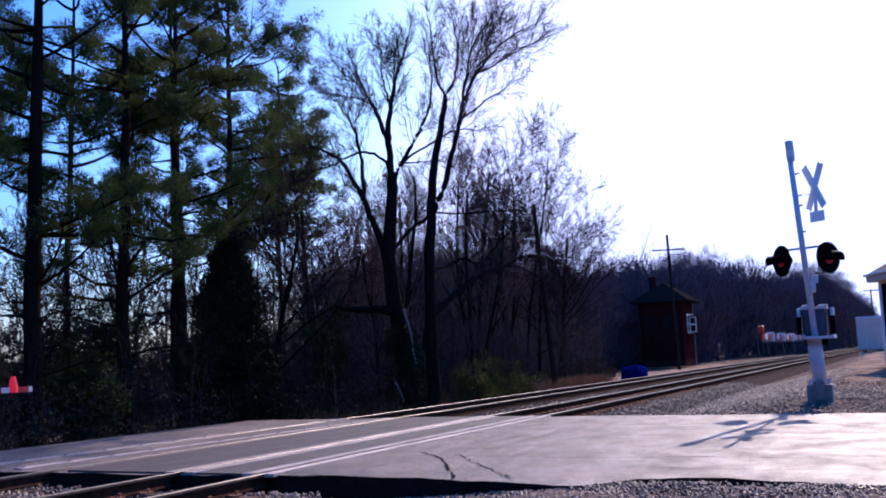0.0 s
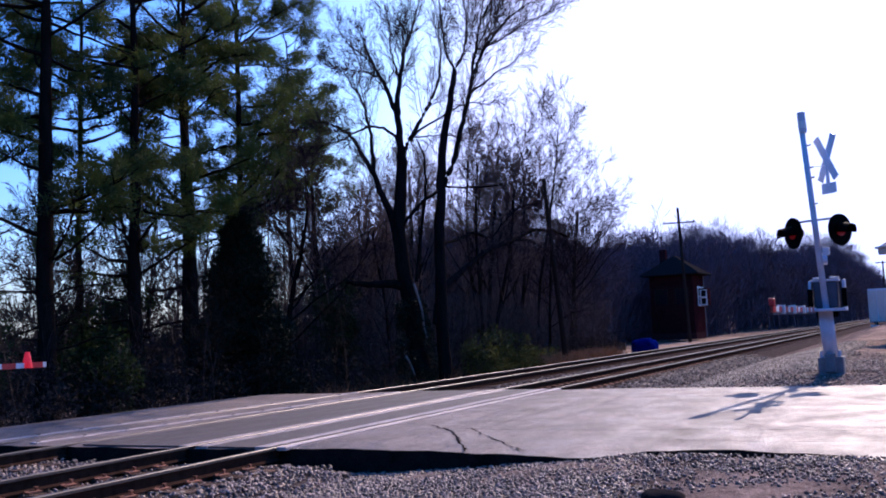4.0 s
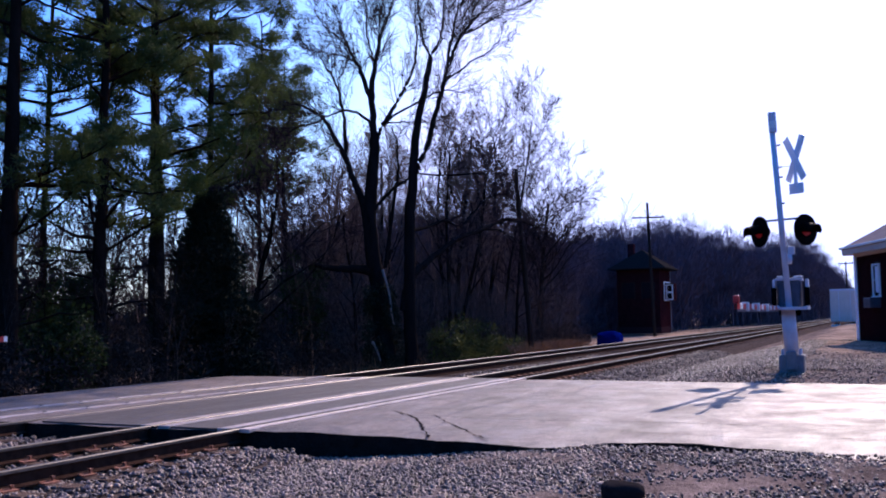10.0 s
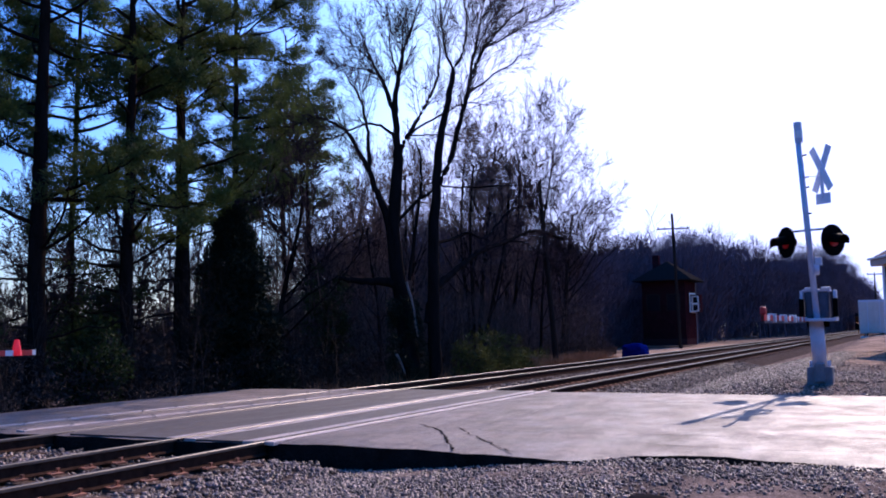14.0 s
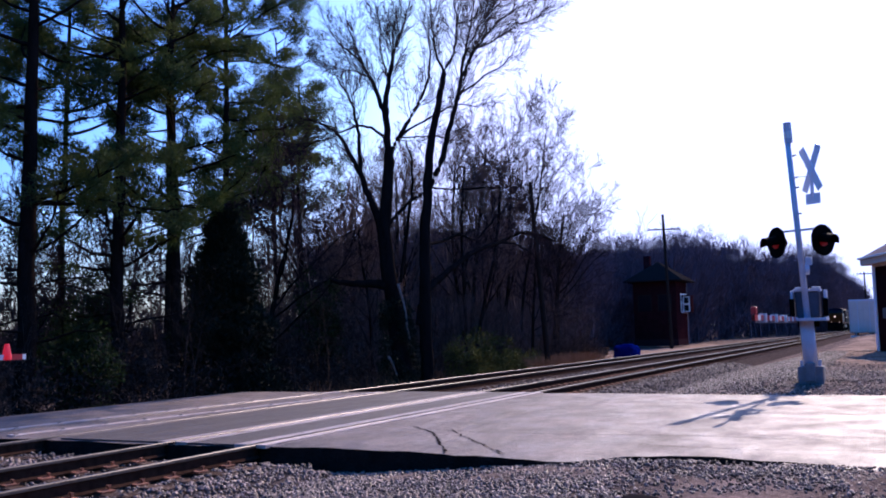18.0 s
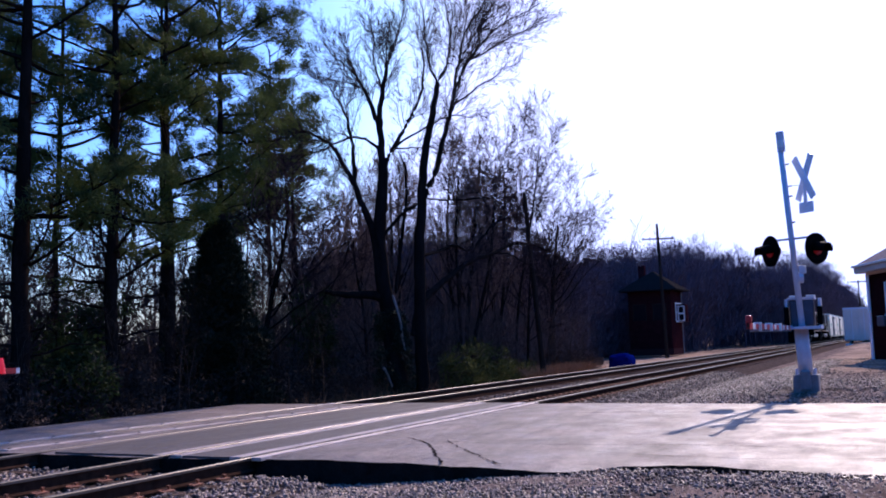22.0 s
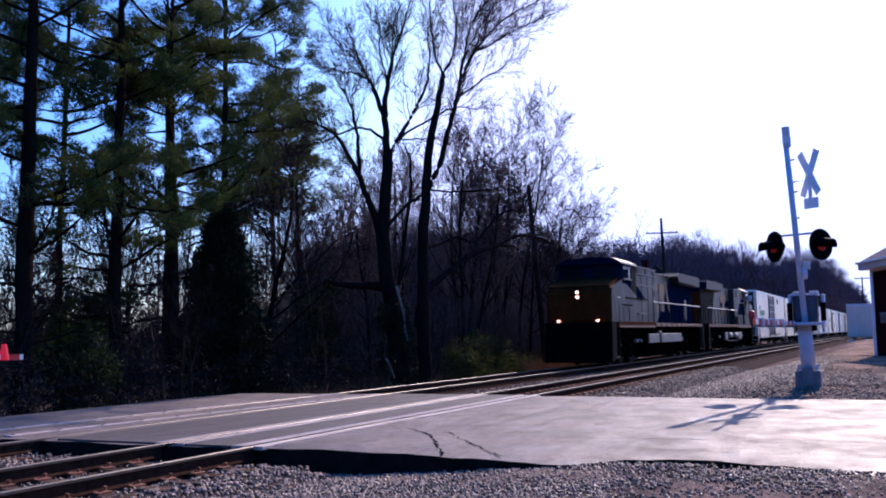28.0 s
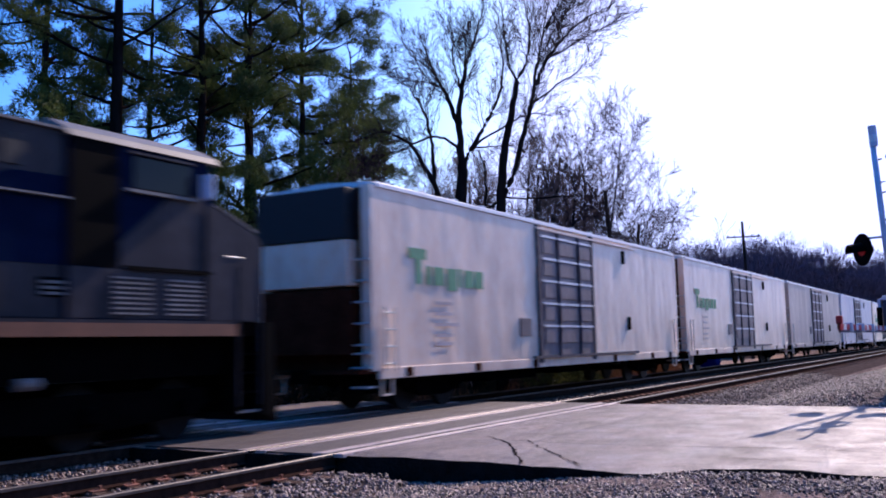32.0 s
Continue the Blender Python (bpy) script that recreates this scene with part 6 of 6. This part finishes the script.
# the stretch below x = 8 is unseen, added to dim skylight on the train
woods("woods", 61, [(rg.uniform(-50, 75), rg.uniform(26, 48), -1.0) for _ in range(125)], "tangle of bare trees behind the pines", LIGHT, 0.9, (6, 11))
woods("thin_woods", 67, [(rg.uniform(31, 66), rg.uniform(21.0, 30), -0.6) for _ in range(52)], "reddish-brown tangle of thin bare trees behind the track", LIGHT, 0.6, (5.5, 11.0), M_THIN)
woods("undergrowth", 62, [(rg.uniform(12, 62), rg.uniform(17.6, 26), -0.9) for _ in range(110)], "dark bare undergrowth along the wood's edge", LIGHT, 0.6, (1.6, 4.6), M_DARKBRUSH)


def row_height(x):
    """How tall the trees of the far wood stand along the track."""
    return 13.4 + 5.2 * float(smoothstep(128, 158, x)) - 1.6 * float(smoothstep(168, 190, x)) + 5.6 * float(smoothstep(205, 250, x))


far = []
for f in rg.uniform(0, 1, 210) ** 1.35:
    x = 114 + 500 * f
    far.append((x, 25.5 - 8.5 * float(smoothstep(150, 250, x)) + 15 * rg.uniform(0, 1) ** 1.6, row_height(x) * rg.uniform(0.82, 1.06)))
woods("far_woods", 63, [(x, y, 0) for x, y, h in far if x < 175], "dark leafless treeline along the track's far side", FAR, 0.9, (9.5, 13), M_HAZYTWIG)
woods("far_woods", 65, [(x, y, 0) for x, y, h in far if x >= 175], "dark leafless treeline farther down the track", FAR, 1.3, (12, 15), M_HAZYTWIG)
twig_crowns("far_crowns", 66, far, "rounded leafless crowns of the distant woods", M_HAZYTWIG, (0.06, 1.1, 1.5), 60, 22)
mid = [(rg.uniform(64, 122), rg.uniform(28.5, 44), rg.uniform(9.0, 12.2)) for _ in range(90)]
woods("mid_woods", 64, [(x, y, -0.5) for x, y, h in mid], "leafless woods behind the signal tower", FAR, 0.8, (8, 11.0), M_HAZYTWIG)
twig_crowns("mid_crowns", 68, mid, "fine leafless crowns behind the signal tower", M_HAZYTWIG, (0.04, 0.8, 1.1), 60, 20)


def thicket(name, seed, n, fn, material, label, size, tri, category="brush", up=0.3, count=26):
    rng = np.random.default_rng(seed)
    C = np.array([fn(rng) for _ in range(n)])
    V, F = tufts(rng, C, size, count, tri, up)
    return tagged(new(name, mesh_np(name, V, [F], material)), label, category, kind="stuff")


def edge_brush(r):
    x = r.uniform(9, 64)
    y = 18.2 + 6.0 * r.uniform(0, 1) ** 1.2
    return (x, y, -0.9 + r.uniform(0, 1) ** 1.5 * (1.0 + 1.4 * r.uniform(0, 1)))


def deep_brush(r):
    x = r.uniform(-60, 110)
    # low x lies out of view: thicket added there to block skylight
    top = 3.0 + 1.2 * math.sin(x * 0.9) + 1.1 * math.sin(x * 0.37 + 1.0) + 0.8 * math.sin(x * 2.3)
    return (x, r.uniform(33, 52), -1.2 + max(1.2, top) * r.uniform(0, 1) ** 1.3)


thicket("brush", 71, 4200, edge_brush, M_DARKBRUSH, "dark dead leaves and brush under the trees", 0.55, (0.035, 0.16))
thicket("brown_brush", 81, 1500, lambda r: (r.uniform(32, 66), r.uniform(19.0, 25), -0.6 + 3.6 * r.uniform(0, 1) ** 1.4), M_THIN, "brown haze of fine bare brush behind the track", 0.7, (0.018, 0.55), "brush", 1.6, 34)
thicket("back_brush", 72, 6000, deep_brush, M_BRUSH, "deep dark thicket behind the trees", 1.0, (0.12, 0.7), "brush", 1.0, 30)
thicket("high_brush", 77, 1100, lambda r: (8 + 62 * r.uniform(0, 1) ** 1.5, r.uniform(28, 46), 1.0 + 5.6 * r.uniform(0, 1)), M_BRUSH, "ragged leafy thicket between the pines", 0.75, (0.07, 0.35), "brush", 0.6, 34)
thicket("far_brush", 73, 3600, lambda r: (lambda x: (x, 25.0 - 8.0 * float(smoothstep(150, 250, x)) + r.uniform(0, 16), -0.5 + 0.78 * row_height(x) * r.uniform(0, 1) ** 1.0))(114 + 480 * r.uniform(0, 1) ** 1.3), M_HAZYTWIG, "dark mass of distant leafless woods", 1.8, (0.14, 2.0), "woods", 2.0, 40)
thicket("mid_brush", 76, 2600, lambda r: (r.uniform(60, 122), r.uniform(28.5, 44), -0.5 + 8.6 * r.uniform(0, 1)), M_HAZYTWIG, "dark thicket behind the signal tower", 1.5, (0.06, 1.1), "woods", 1.6, 60)
thicket("bush", 74, 150, lambda r: (lambda x: (x, 16.9 + r.uniform(0, 1.5), -0.5 + (1.0 + 1.1 * math.exp(-((x - 40.4) / 1.9) ** 2)) * r.uniform(0, 1) ** 1.1))(38.0 + 8.6 * r.uniform(0, 1) ** 1.2), M_BUSH, "yellow-green winter bush at the trackside", 0.4, (0.05, 0.17), "bush", 0.4, 44)
thicket("dead_grass", 75, 330, lambda r: (44.0 + 12.0 * r.uniform(0, 1), 16.3 + r.uniform(0, 1.5), -0.42 + 0.3 * r.uniform(0, 1)), M_GRASS, "tan dead grass beside the leaning pole", 0.3, (0.022, 0.36), "grass", 0.9)
thicket("pale_weeds", 80, 60, lambda r: (r.uniform(23, 33), 15.5 + r.uniform(0, 0.9), -0.6 + 0.45 * r.uniform(0, 1)), M_GRASS, "thin pale weeds at the foot of the bare tree", 0.25, (0.012, 0.4), "grass", 1.2, 9)


# unseen woods added behind and beside the camera to hold back skylight
thicket("unseen_woods", 78, 2600, lambda r: (r.uniform(-62, -24), r.uniform(-70, 60), -1 + 16 * r.uniform(0, 1)), M_BRUSH, "unseen woods added behind the camera to cut skylight", 1.6, (0.5, 1.0), "woods")
thicket("unseen_woods", 79, 2200, lambda r: (r.uniform(-50, 34), r.uniform(-64, -34), -1 + 15 * r.uniform(0, 1)), M_BRUSH, "unseen woods added across the road to cut skylight", 1.6, (0.5, 1.0), "woods")


# ---- loose stone on the near gravel ----
def stones(seed, n, box_, size):
    rng = np.random.default_rng(seed)
    base = np.array([(1, 0, 0), (-1, 0, 0), (0, 1, 0), (0, -1, 0), (0, 0, 1), (0, 0, -1)], float)
    tri = np.array([(0, 2, 4), (2, 1, 4), (1, 3, 4), (3, 0, 4), (2, 0, 5), (1, 2, 5), (3, 1, 5), (0, 3, 5)])
    x = rng.uniform(box_[0], box_[1], n)
    y = rng.uniform(box_[2], box_[3], n)
    s = rng.uniform(*size, n)
    V = base[None] * (s[:, None, None] * rng.uniform(0.55, 1.25, (n, 6, 3)))
    q = rng.normal(0, 1, (n, 4))
    q /= np.linalg.norm(q, axis=1, keepdims=True)
    w, a, b, c = q.T
    R = np.stack([1 - 2 * (b * b + c * c), 2 * (a * b - w * c), 2 * (a * c + w * b), 2 * (a * b + w * c), 1 - 2 * (a * a + c * c), 2 * (b * c - w * a), 2 * (a * c - w * b), 2 * (b * c + w * a), 1 - 2 * (a * a + b * b)], -1).reshape(n, 3, 3)
    V = np.einsum("nij,nkj->nki", R, V)
    return x, y, s, V, tri


def ballast_stones():
    VV, FF, off = [], [], 0
    for seed, n, b, size in ((81, 60000, (2.5, 10.9, -2.0, 6.8), (0.010, 0.029)), (90, 14000, (-6, 2.6, -6, 6.6), (0.008, 0.026)), (89, 1500, (2.5, 10.6, -2.0, 6.6), (0.02, 0.042)), (82, 7000, (3.0, 10.5, 5.6, 8.0), (0.018, 0.04)), (83, 5200, (3.5, 10.4, 9.6, 12.1), (0.02, 0.04)), (84, 1300, (4, 10.4, 8.15, 9.5), (0.018, 0.035)),
                             (85, 26000, (21.9, 46, 2.2, 7.9), (0.014, 0.04)), (86, 1500, (21.9, 40, 9.9, 11.7), (0.02, 0.045)), (87, 9000, (21.9, 30, -5, 2.2), (0.012, 0.038)), (88, 4200, (29, 48, -1, 4.2), (0.014, 0.04))):
        x, y, s, V, tri = stones(seed, n, b, size)
        if seed in (81, 89, 90):   # the stone lies in drifts, bare dirt between
            drift = np.sin(x * 1.9 + 1.7 * np.sin(y * 1.3)) + np.sin(y * 2.6 + 1.1 * np.sin(x * 2.3)) + 0.8 * np.sin(x * 5.1 + y * 4.3) + 1.1 * (y - 2.2) * 0.5
            keep = np.random.default_rng(seed + 900).uniform(-2.2, 1.6, n) < drift
            x, y, s, V, n = x[keep], y[keep], s[keep], V[keep], int(keep.sum())
        z = np.maximum(ground_z(x, y), np.where((y > 5.5) & (y < 15.5), bed_z(x, y), -9)) + s * 0.25
        V = V + np.stack([x, y, z], -1)[:, None]
        F = (np.arange(n) * 6)[:, None, None] + tri[None] + off
        VV.append(V.reshape(-1, 3)), FF.append(F.reshape(-1, 3))
        off += n * 6
    tagged(new("loose_ballast", mesh_np("loose_ballast", np.concatenate(VV), [np.concatenate(FF)], M_STONE)), "scattered grey crushed stone beside road and rails", "gravel", kind="stuff")


ballast_stones()

motions()
